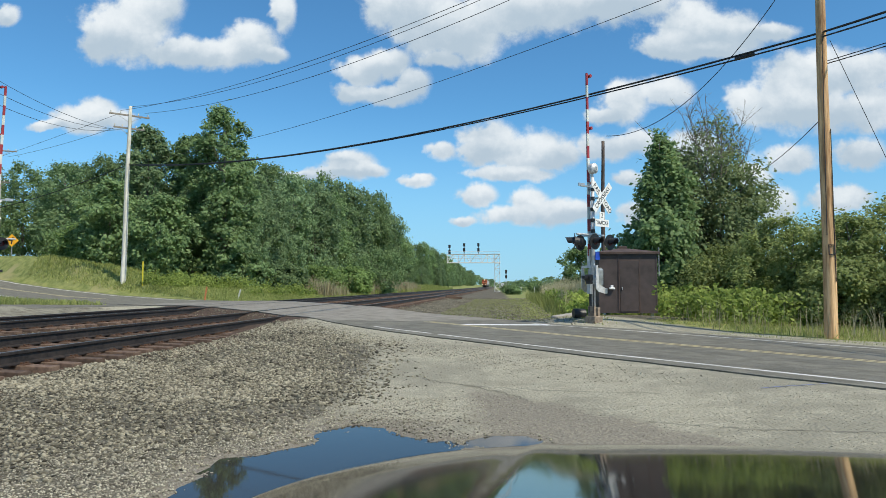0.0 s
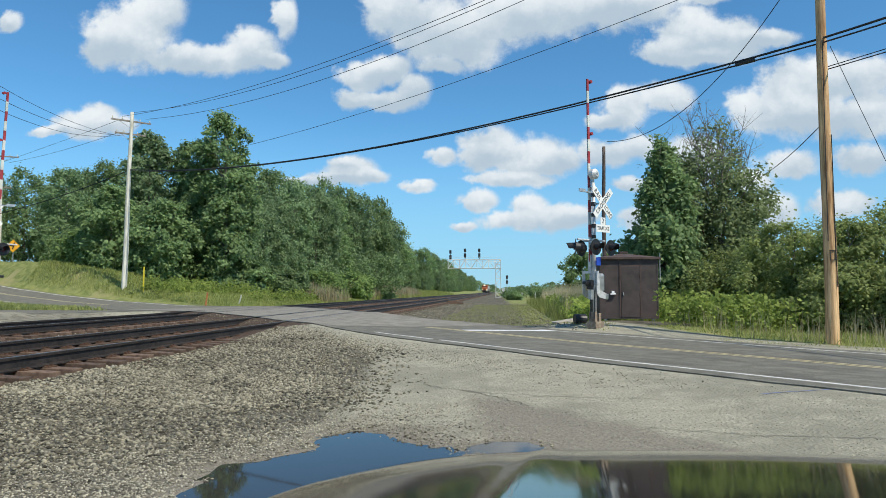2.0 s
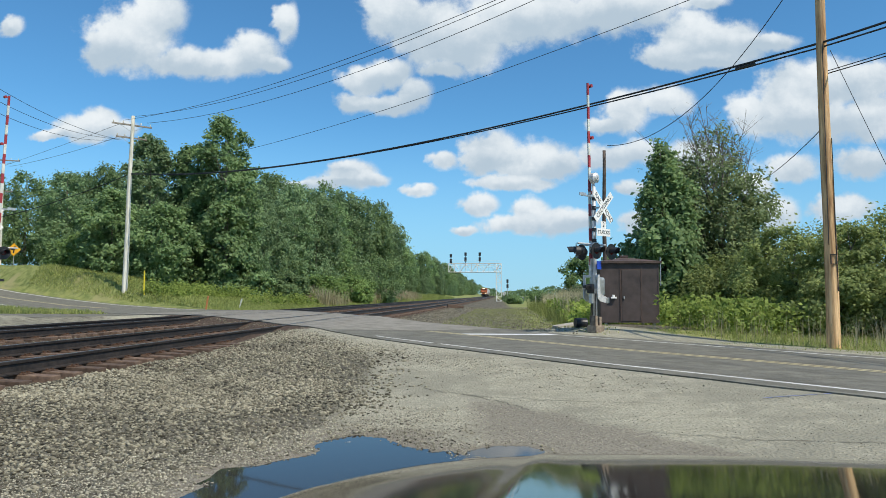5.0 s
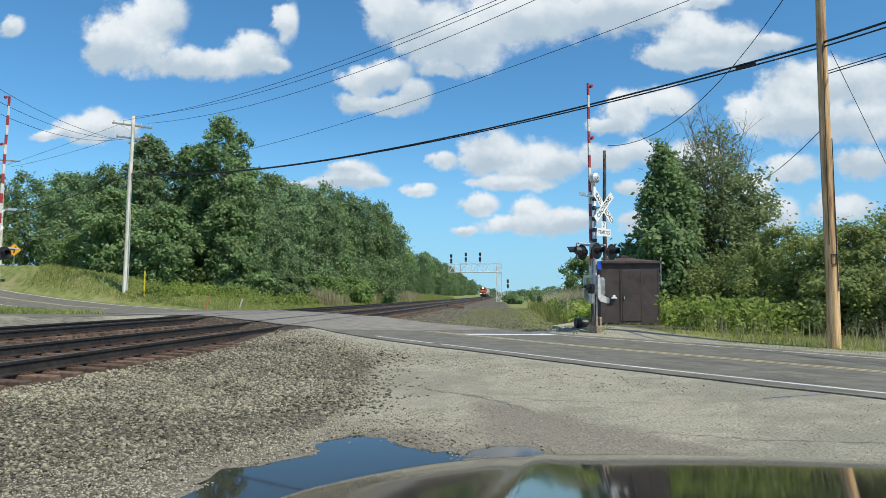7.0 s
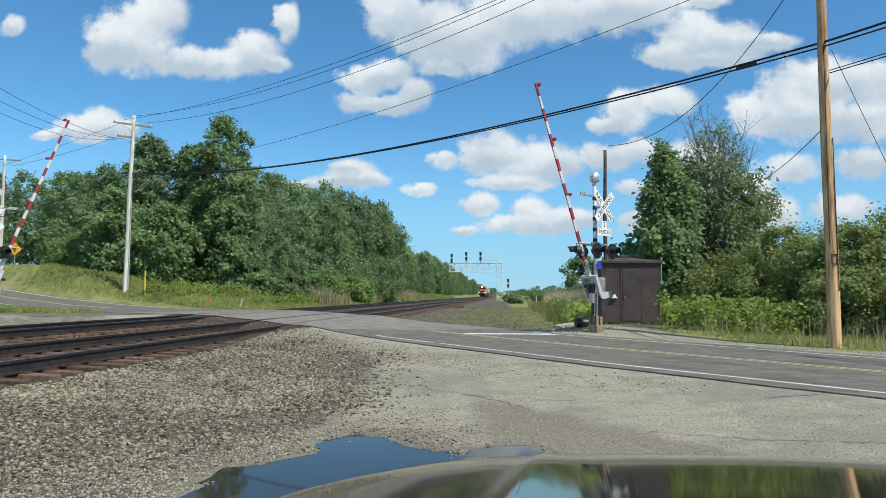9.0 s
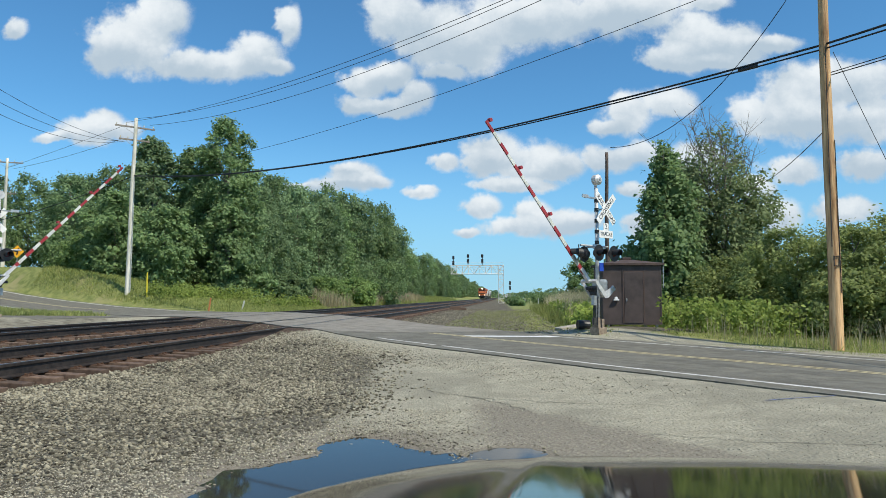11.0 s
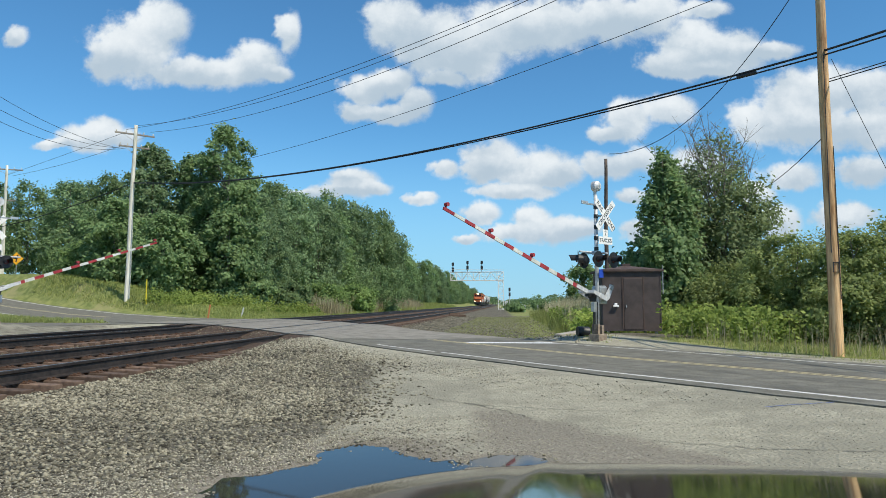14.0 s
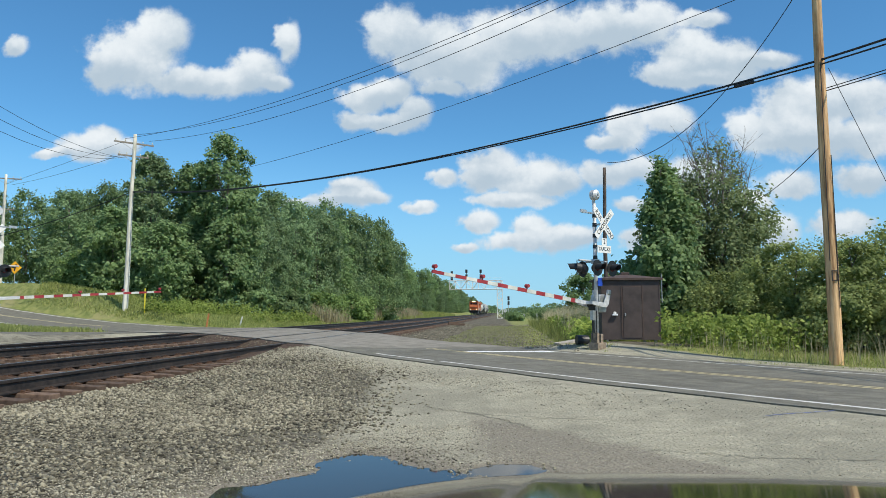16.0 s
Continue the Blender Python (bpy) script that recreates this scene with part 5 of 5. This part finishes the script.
# right side
tree("maple", pose(10.1, 31.5, at_ground(10.1, 31.5)), "light green maple with layered leafy branches", 8.3, 2.2, 81, 22000, .15, M_LEAF, .08, 75, shape=.62)
tree("tree", pose(13.25, 33.5, at_ground(13.25, 33.5)), "tall dull green tree with bare dead tops", 9.7, 2.5, 82, 26000, .12, M_LEAF_DULL, .02, 120, bare=22, limbs=34, airy=.85)
tree("tree", pose(11.9, 34.6, at_ground(11.9, 34.6)), "dark leafy tree behind the maple", 8.3, 2.2, 83, 15000, .14, M_LEAF_DULL, .03, 90, bare=7, airy=.5)
tree("tree", pose(14.7, 34.8, at_ground(14.7, 34.8)), "thin crowned dull green tree beside the others", 8.6, 1.5, 84, 9000, .12, M_LEAF_DULL, .05, 80, bare=10, airy=.8)
for i, (x, y, h, r) in enumerate([(14.2, 24, 3.9, 1.9), (16.3, 24.5, 4.5, 2.1), (12.9, 26.0, 3.9, 1.7), (18.3, 24.5, 4.2, 2.2), (15.0, 21.0, 2.4, 1.4), (16.2, 21.8, 3.4, 1.7), (20.5, 27, 4.8, 2.6), (17, 30, 4.4, 2.6), (12.4, 29, 3.0, 2.0), (13.2, 22.8, 2.2, 1.4)]):
    tree("bush", pose(x, y, at_ground(x, y)), "dense green bush at the edge of the road", h, r, 100 + i, 17000, .085, M_LEAF_OLIVE, .0, 50, limbs=5, group="roadside bushes", category="bush")
tree("tree", pose(24.0, 120, at_ground(24, 120)), "leafy tree beyond the reeds", 8.2, 3.6, 131, 7000, .3, M_LEAF, .03, 50)
tree("tree", pose(29.5, 122, at_ground(29.5, 122)), "leafy tree beyond the reeds", 8.0, 3.6, 132, 7000, .3, M_LEAF, .03, 50)


# ---- grass, weeds and reeds ----
def blades(name, P, lo, hi, width, material, label, seed, lean=.25):
    """Grass: one narrow bent blade of three triangles at each place."""
    rs = np.random.RandomState(seed)
    n = len(P)
    h = rs.uniform(lo, hi, n)
    a, w = rs.uniform(0, 6.28, n), width * rs.uniform(.6, 1.4, n)
    z = ground_z(P[:, 0], P[:, 1]) - .03
    dx, dy = np.cos(a) * w / 2, np.sin(a) * w / 2
    lx, ly = rs.normal(0, lean, n) * h, rs.normal(0, lean, n) * h
    b0 = np.stack([P[:, 0] - dx, P[:, 1] - dy, z], 1)
    b1 = np.stack([P[:, 0] + dx, P[:, 1] + dy, z], 1)
    mx, my, mz = P[:, 0] + lx * .38, P[:, 1] + ly * .38, z + h * .6
    m0 = np.stack([mx - dx * .8, my - dy * .8, mz], 1)
    m1 = np.stack([mx + dx * .8, my + dy * .8, mz], 1)
    tp = np.stack([P[:, 0] + lx, P[:, 1] + ly, z + h], 1)
    V = np.stack([b0, b1, m0, m1, tp], 1).reshape(-1, 3)
    k = np.arange(n) * 5
    T = np.stack([np.stack([k, k + 1, k + 3], 1), np.stack([k, k + 3, k + 2], 1), np.stack([k + 2, k + 3, k + 4], 1)], 1).reshape(-1, 3)
    me = bpy.data.meshes.new(name)
    me.vertices.add(len(V))
    me.vertices.foreach_set("co", V.ravel().astype(np.float32))
    me.loops.add(len(T) * 3)
    me.loops.foreach_set("vertex_index", T.ravel().astype(np.int32))
    me.polygons.add(len(T))
    me.polygons.foreach_set("loop_start", (np.arange(len(T)) * 3).astype(np.int32))
    me.update(calc_edges=True)
    me.materials.append(material)
    return tagged(new(name, me), label, "grass", kind="stuff")


def region(n, seed, y0, y1, x0, x1, keep):
    """Random places in a stretch of the plan, in patches; x0, x1: from the near rail."""
    rs = np.random.RandomState(seed)
    y = rs.uniform(y0, y1, n)
    x = rail_x(y) + rs.uniform(x0, x1, n)
    s, lat = road_sl(x, y)
    patch = hummock(x * 1.7, y * 1.3) + rs.normal(0, .35, n)
    ok = keep(x, y, s, lat, track_d(x, y)) & (patch > -.55)
    return np.stack([x, y], 1)[ok]


blades("bank_grass", region(170000, 21, 30, 76, -32, -8.6, lambda x, y, s, l, d: np.abs(l) > 4.2), .08, .30, .035, M_GRASS, "bright green grass on the far bank", 31, .4)
blades("bank_grass", region(40000, 22, 74, 200, -22, -8.6, lambda x, y, s, l, d: np.abs(l) > 4.2), .3, .8, .07, M_GRASS, "tall green grass beside the line", 32)
blades("reeds", region(26000, 23, 58, 125, -12.5, -8.8, lambda x, y, s, l, d: (l > 4.5) & (hummock(x * .4, y * .3) > -.15)), .5, 1.7, .035, M_STRAW, "pale dry reeds beside the track", 33, .14)
blades("island_grass", region(9000, 24, 20, 40, -20, -7.5, lambda x, y, s, l, d: (l < -15) & (x < -18.5)), .03, .10, .03, M_GRASS, "patchy grass between the road and the track", 34)
blades("roadside_grass", region(60000, 25, 10, 29, 8.5, 26, lambda x, y, s, l, d: (np.hypot(x - 6.3, y - 24) > 2.2) & (l + .25 * d > 8.6) & (l > 6.0)), .05, .26, .016, M_GRASS, "tall green roadside grass", 35, .6)
blades("roadside_turf", region(60000, 45, 10, 29, 8.5, 26, lambda x, y, s, l, d: (np.hypot(x - 6.3, y - 24) > 1.4) & (l > 4.6) & (l < 6.6) & (hummock(x * .8, y * .9) > -.1)), .02, .09, .014, M_GRASS, "short patchy turf beside the road", 46, .5)
blades("dry_stalks", region(2600, 26, 12, 24, 12, 22, lambda x, y, s, l, d: (l > 5.6) & (l < 8)), .4, 1.1, .010, M_STRAW, "pale dry stalks in the roadside grass", 36, .15)
blades("reeds", region(26000, 27, 30, 75, 8.6, 17, lambda x, y, s, l, d: d > 9.0 + .02 * (y - 30)), .8, 1.9, .012, M_STRAW, "pale dry reeds beside the gravel track", 37, .14)
blades("reed_grass", region(26000, 28, 29, 75, 8.0, 18, lambda x, y, s, l, d: d > 8.4), .3, 1.1, .014, M_GRASS, "green grass among the reeds", 38)
blades("verge_grass", region(22000, 29, 20, 70, 3.2, 10, lambda x, y, s, l, d: l > 4.4), .03, .12, .025, M_GRASS, "thin short grass on the gravel", 39)


def weeds(name, P, lo, hi, size, material, label, seed, per=19):
    rs = np.random.RandomState(seed)
    z = ground_z(P[:, 0], P[:, 1])
    h = rs.uniform(lo, hi, len(P))
    c = np.repeat(np.stack([P[:, 0], P[:, 1], z], 1), per, 0)
    hh = np.repeat(h, per)
    k = rs.uniform(.1, 1, len(c))
    c = c + np.stack([rs.normal(0, .14, len(c)), rs.normal(0, .14, len(c)), hh * k], 1)
    return tagged(new(name, leaf_mesh(name, c, size, rs, material)), label, "weeds", kind="stuff")


weeds("weeds", region(2600, 41, 22, 33, 11.5, 22, lambda x, y, s, l, d: (l > 5.9) & (np.hypot(x - 6.5, y - 24.5) > 2.2)), .5, 1.25, .10, M_WEED, "leafy green weeds around the signal hut", 51)
weeds("weeds", region(3600, 42, 27, 50, 9.2, 16, lambda x, y, s, l, d: l > 6), .4, 1.1, .11, M_WEED, "leafy green weeds by the gravel track", 52)
weeds("weeds", region(2600, 43, 44, 74, -18, -9.5, lambda x, y, s, l, d: (l > 5) & (hummock(x * .5, y * .5) > .0)), .3, 1.0, .11, M_WEED, "leafy green weeds on the bank", 53)


def far_woods():
    """A low line of woods along the horizon."""
    rs = np.random.RandomState(9)
    n = 26000
    x = rs.uniform(-200, 900, n)
    y = 900 + rs.normal(0, 25, n) + 60 * np.sin(x * .01)
    z = ground_z(x, y)
    top = 8.5 + 2.4 * np.sin(x * .05) + 2 * np.sin(x * .13 + 1) + 1.5 * np.sin(x * .31)
    c = np.stack([x, y, z + top * rs.uniform(0, 1, n) ** .7], 1)
    tagged(new("far_woods", leaf_mesh("far_woods", c, 2.2, rs, M_LEAF_DARK)), "low dark line of woods along the horizon", "woods", kind="stuff")


far_woods()


# ---- cables ----
SPANS = [
    ((-21.81, 47.5, 9.33), (10.04, 18.0, 7.61), 1.12, .030), ((-21.81, 47.5, 9.25), (10.04, 18.0, 7.49), 1.06, .022),
    ((-22.47, 47.5, 13.08), (10.07, 18.0, 12.82), 1.16, .012), ((-21.65, 47.5, 13.36), (10.18, 18.0, 12.98), 1.46, .012),
    ((-20.77, 47.5, 12.88), (10.28, 18.0, 12.66), 1.46, .012), ((-21.54, 47.5, 9.49), (10.09, 18.0, 10.21), 0.94, .010),
    ((6.35, 26.5, 6.70), (10.09, 18.0, 10.37), 1.42, .012), ((-22.66, 47.5, 12.84), (-41.54, 64.0, 12.91), 0.05, .012),
    ((-22.83, 47.5, 11.88), (-40.74, 64.0, 12.91), 0.18, .012), ((-22.91, 47.5, 11.76), (-22.71, 30.0, 11.9), 0.60, .012),
    ((-22.63, 47.5, 11.76), (-22.67, 30.0, 11.13), 0.78, .012), ((-21.77, 47.5, 9.33), (-43.66, 60.0, 6.77), 0.54, .026),
    ((-22.43, 47.5, 11.76), (-22.64, 30.0, 10.49), 0.98, .012), ((10.04, 18.0, 7.61), (16.5, -12.0, 6.9), .8, .030),
    ((10.04, 18.0, 7.49), (16.5, -12.0, 6.7), .8, .022), ((10.2, 18.0, 6.85), (16.5, -12, 5.6), .4, .012), ((10.2, 18.0, 6.78), (16.5, -12, 5.4), .4, .014),
    ((10.29, 18.0, 7.41), (14.17, 18.5, -.55), 0, .008), ((9.96, 18.0, 5.26), (16.7, 40.0, 7.1), .5, .012),
]
for a, b, sag, r in SPANS:
    wire("cable", a, b, sag, r, "black overhead cable between utility poles")
bm = B()
rod(bm, (8.41, 19.5, 7.40), (8.80, 19.13, 7.42), .055, .055, 12)
tagged(part("cable_splice", bm, M_WIRE), "black splice case on the overhead cable", "splice case")
# cable and strap on the tan pole
bm = B()
rod(bm, (9.99, 17.83, 7.5), (9.97, 17.83, 2.2), .012, .012, 6)
rod(bm, (10.16, 17.86, 5.0), (10.18, 17.84, 1.0), .012, .012, 6)
tagged(part("riser_cable", bm, M_WIRE), "thin black cable down the tan pole", "cable")
bm = B()
box(bm, (10.08, 17.83, 1.95), (.16, .02, .02))
box(bm, (10.08, 17.83, 1.70), (.16, .02, .02))
box(bm, (10.01, 17.83, 1.82), (.02, .02, .26))
box(bm, (10.15, 17.83, 1.82), (.02, .02, .26))
tagged(part("pole_tag", bm, M_WIRE), "dark metal frame fixed on the tan pole", "pole tag")


# ---- small roadside things ----
def turn_sign(x, y, z):
    t = thing("warning_sign", pose(x, y, at_ground(x, y), 0, 0, 12), "yellow diamond junction warning sign on a post", "road sign")
    h = z - at_ground(x, y)
    bm = B()
    rod(bm, (0, 0, -.3), (0, 0, h + .4), .035, .035, 8)
    part("post", bm, M_GALV, t)
    bm = B()
    box(bm, (0, -.05, h), (.82, .02, .82), pose(0, 0, 0, 0, 45, 0), bevel=.006)
    pl = part("plate", bm, M_YSIGN, t)
    bm = B()
    box(bm, (.04, -.065, h), (.10, .01, .62), pose(0, 0, 0, 0, 12, 0))
    box(bm, (-.14, -.065, h + .02), (.32, .01, .10), pose(0, 0, 0, 0, 12, 0))
    part("symbol", bm, M_BLACK, pl)


turn_sign(-38.8, 62.0, 4.95)


def marker(x, y, h, material, label, lean=0):
    bm = B()
    box(bm, (0, 0, h / 2 - .1), (.09, .03, h + .2), bevel=.008)
    rod(bm, (0, 0, h - .02), (0, 0, h + .05), .035, .03, 8)
    o = part("marker_post", bm, material)
    o.matrix_basis = pose(x, y, at_ground(x, y), 0, lean, 0)
    tagged(o, label, "marker post")


marker(-20.0, 46.0, 1.6, M_YPOST, "slim yellow marker post in the grass")
marker(-13.6, 39.5, .75, M_OPOST, "short leaning orange marker post in the grass", 8)
marker(-12.3, 41.5, .6, M_ARMWHITE, "short pale leaning marker post in the grass", 14)
marker(-8.3, 85.0, 1.3, M_ARMWHITE, "white marker post beside the track")
marker(14.6, 110.0, 1.2, M_ARMWHITE, "white marker post beside the gravel")


def scrap():
    bm = B()
    for i, (x, y, z, a) in enumerate(((0, 0, .12, 8), (.3, .25, .10, -10), (-.2, .3, .26, 22))):
        box(bm, (x, y, z), (1.4 - .2 * i, .22, .2), pose(0, 0, 0, 0, 0, a), bevel=.02)
    o = part("scrap_ties", bm, M_TIE)
    o.matrix_basis = pose(1.0, 66, at_ground(1.0, 66))
    tagged(o, "small heap of broken old ties", "scrap wood")
    bm = B()
    rod(bm, (-.2, 0, .15), (.2, 0, .14), .16, .16, 14)
    o = part("drain_pipe", bm, M_BLACK)
    o.matrix_basis = pose(4.58, 23.2, at_ground(4.58, 23.2), 0, 0, 10)
    tagged(o, "short black drain pipe beside the signal", "pipe")


scrap()


def line_side_clutter():
    """Small cases and bushes far along the gravel."""
    for x, y, w, h in ((12.6, 118, 1.3, .9), (14.2, 132, .9, 1.2), (16.4, 150, 1.6, 1.0)):
        bm = B()
        box(bm, (0, 0, h / 2), (w, .7, h), bevel=.03)
        box(bm, (0, 0, h + .03), (w + .1, .8, .06), bevel=.01)
        o = part("trackside_case", bm, M_GALV)
        o.matrix_basis = pose(x, y, at_ground(x, y))
        tagged(o, "small grey trackside equipment case", "equipment case", "trackside cases")
    for i, (x, y, h, r) in enumerate(((11.4, 112, 1.2, 1.3), (13.4, 140, 1.5, 1.8), (18.5, 128, 1.6, 2.0), (20.5, 150, 2.0, 2.4), (24, 170, 2.2, 2.6), (28, 210, 4.0, 2.4))):
        tree("bush", pose(x, y, at_ground(x, y)), "low green bush beside the distant gravel", h, r, 240 + i, 1500, .22, M_LEAF, .0, 24, limbs=3, group="distant bushes", category="bush")


line_side_clutter()
bm = B()
box(bm, (0, 0, .05), (.9, .5, .09), bevel=.015)
_o = part("concrete_slab", bm, M_CONC)
_o.matrix_basis = pose(4.3, 24.2, at_ground(4.3, 24.2), 0, -8, 15)
tagged(_o, "small tilted concrete slab beside the signal", "slab")


def ribbon(name, pts, w, material, label, cat, lift=.006, seed=1, jag=.03):
    """A thin line on the ground through a few places."""
    rs = random.Random(seed)
    vs, fs, P = [], [], []
    for a, b in zip(pts, pts[1:]):
        for k in range(12):
            f = k / 12
            P.append((a[0] + (b[0] - a[0]) * f + rs.gauss(0, jag), a[1] + (b[1] - a[1]) * f + rs.gauss(0, jag)))
    P.append(pts[-1])
    for i, (x, y) in enumerate(P):
        a, b = P[max(0, i - 1)], P[min(len(P) - 1, i + 1)]
        dx, dy = b[0] - a[0], b[1] - a[1]
        q = math.hypot(dx, dy) or 1
        ww = w * rs.uniform(.5, 1.3) / 2
        for s in (-1, 1):
            X, Y = x - dy / q * ww * s, y + dx / q * ww * s
            vs.append((X, Y, at_ground(X, Y) + lift))
    for i in range(len(P) - 1):
        fs.append((2 * i, 2 * i + 1, 2 * i + 3, 2 * i + 2))
    tagged(new(name, mesh_from(name, vs, fs, material)), label, cat, kind="structure")


M_CRACK = mat("crack shadow", (.05, .045, .035), (.10, .09, .07), 20, .95)
M_BLUELINE = mat("faded blue marking paint", (.10, .14, .30), (.22, .26, .42), 20, .8)
ribbon("pavement_crack", [(-.35, 10.1), (.25, 9.4), (.9, 8.9), (1.6, 8.6), (2.6, 8.3)], .014, M_CRACK, "thin dark crack in the worn lot", "crack", seed=2)
ribbon("pavement_crack", [(.25, 9.4), (.75, 8.7), (1.0, 8.2)], .012, M_CRACK, "thin dark crack in the worn lot", "crack", seed=3)
ribbon("pavement_crack", [(2.0, 6.9), (2.9, 6.5), (4.0, 6.2)], .012, M_CRACK, "thin dark crack in the worn lot", "crack", seed=4)
ribbon("marking_line", [(3.9, 8.55), (4.5, 8.75), (5.0, 8.95)], .03, M_BLUELINE, "faded blue marking line on the worn lot", "marking", seed=5, jag=.006)


# ---- the car's bonnet ----
def bonnet():
    t = thing("car", pose(0, 0, 0), "black car with a glossy bonnet parked on the lot", "car")
    us, vs_ = np.linspace(-.499, 1.35, 90), np.linspace(0, 1, 60)
    U, V = np.meshgrid(us, vs_)
    left = np.clip(-U / .5, 0, 1)
    front = 1.02 + .83 * np.sqrt(np.clip(1 - left ** 8, 0, 1))
    Y = .78 + (front - .78) * V
    back = front - Y
    Z = .6263 - .134 * (Y - .78) - .034 * np.clip(U - .4, 0, 2) ** 2 - .19 * np.clip(.3 - U, 0, 1) ** 2
    Z -= .0996 * np.clip(.50 - back, 0, 1) ** 2
    crease = .143 + .223 * (Y - 1.28)
    Z += .004 * smooth01((U - crease) / .06 + .5) + .005 * np.exp(-((U - crease) / .026) ** 2)
    n, m = len(us), len(vs_)
    i = np.arange(n * m).reshape(m, n)
    f = np.stack([i[:-1, :-1], i[:-1, 1:], i[1:, 1:], i[1:, :-1]], -1).reshape(-1, 4)
    me = mesh_from("bonnet", np.stack([U, Y, Z], -1).reshape(-1, 3).tolist(), f.tolist(), M_CAR)
    part("bonnet", me, None, t, smooth=True)
    # front skirt, fender and wheels below the bonnet
    vs, fs = [], []
    for k in range(n):
        for dz, dy in ((0, .002), (-.06, .03), (-.30, .05), (-.62, .0)):
            vs.append((us[k], front[0, k] + dy, Z[-1, k] + dz))
    for k in range(n - 1):
        for j in range(3):
            fs.append((k * 4 + j, k * 4 + 4 + j, k * 4 + 5 + j, k * 4 + 1 + j))
    part("bumper", mesh_from("bumper", vs, fs, M_CAR), None, t, smooth=True)
    bm = B()
    box(bm, (-.50, .92, .28), (.03, .5, .50), bevel=.01)
    part("fender", bm, M_CAR, t)
    for x in (-.36, 1.2):
        bm = B()
        rod(bm, (x - .1, 1.15, -.17), (x + .1, 1.15, -.17), .32, .32, 24)
        w = part("wheel", bm, M_BLACK, t)
        bm = B()
        rod(bm, (x - .11, 1.15, -.17), (x + .11, 1.15, -.17), .2, .2, 18)
        part("rim", bm, M_ALU, w)
    # small silver boxes added on the bonnet to stand for a pale reflection
    bm = B()
    box(bm, (.775, 1.265, .512), (.036, .03, .016), bevel=.005)
    box(bm, (.775, 1.25, .517), (.024, .012, .012), bevel=.003)
    part("washer_nozzle", bm, M_ALU, t, "small silver piece in place of a pale reflection")


bonnet()


# ---- what moves ----
def train_rows(back):
    rows = []
    for k in range(17):
        y = 434 - 12.4 * k + back
        mid = y + 8
        x = float(rail_x(mid)) - 4.865 / .995 - .037
        slope = (float(rail_x(mid + 8)) - float(rail_x(mid - 8))) / 16
        x0 = x - slope * 8
        rows.append((k * 1.0, pose(x0, y, .12, 0, 0, 90 - math.degrees(math.atan(slope)))))
    return rows


def arm_rows(z, angles):
    return [(t, pose(0, 0, z, 0, -a, 0)) for t, a in angles]


def motions():
    for car, back in CARS:
        walk(car, train_rows(back))
    walk(ARM_R, arm_rows(1.32, [(0, 89.5), (7.2, 89.5), (7.5, 87), (8.0, 78.5), (8.5, 73.5), (9.0, 67), (9.5, 61), (10.3, 52), (11.3, 42), (12.0, 36), (12.5, 32), (13.1, 27), (13.7, 22.5), (14.3, 17.5), (14.9, 14), (15.3, 11.5), (15.7, 8.5), (16.0, 7)]))
    walk(ARM_L, arm_rows(1.36, [(0, 88), (7.2, 88), (7.5, 87), (8.0, 80.5), (8.5, 74.5), (9.0, 69), (9.5, 63.5), (10.3, 54.5), (11.3, 43.5), (12.0, 37.5), (12.5, 31.8), (13.1, 26.5), (13.7, 22), (14.3, 15.5), (14.9, 12), (15.3, 9), (15.7, 5.5), (16.0, 3.5)]))


motions()
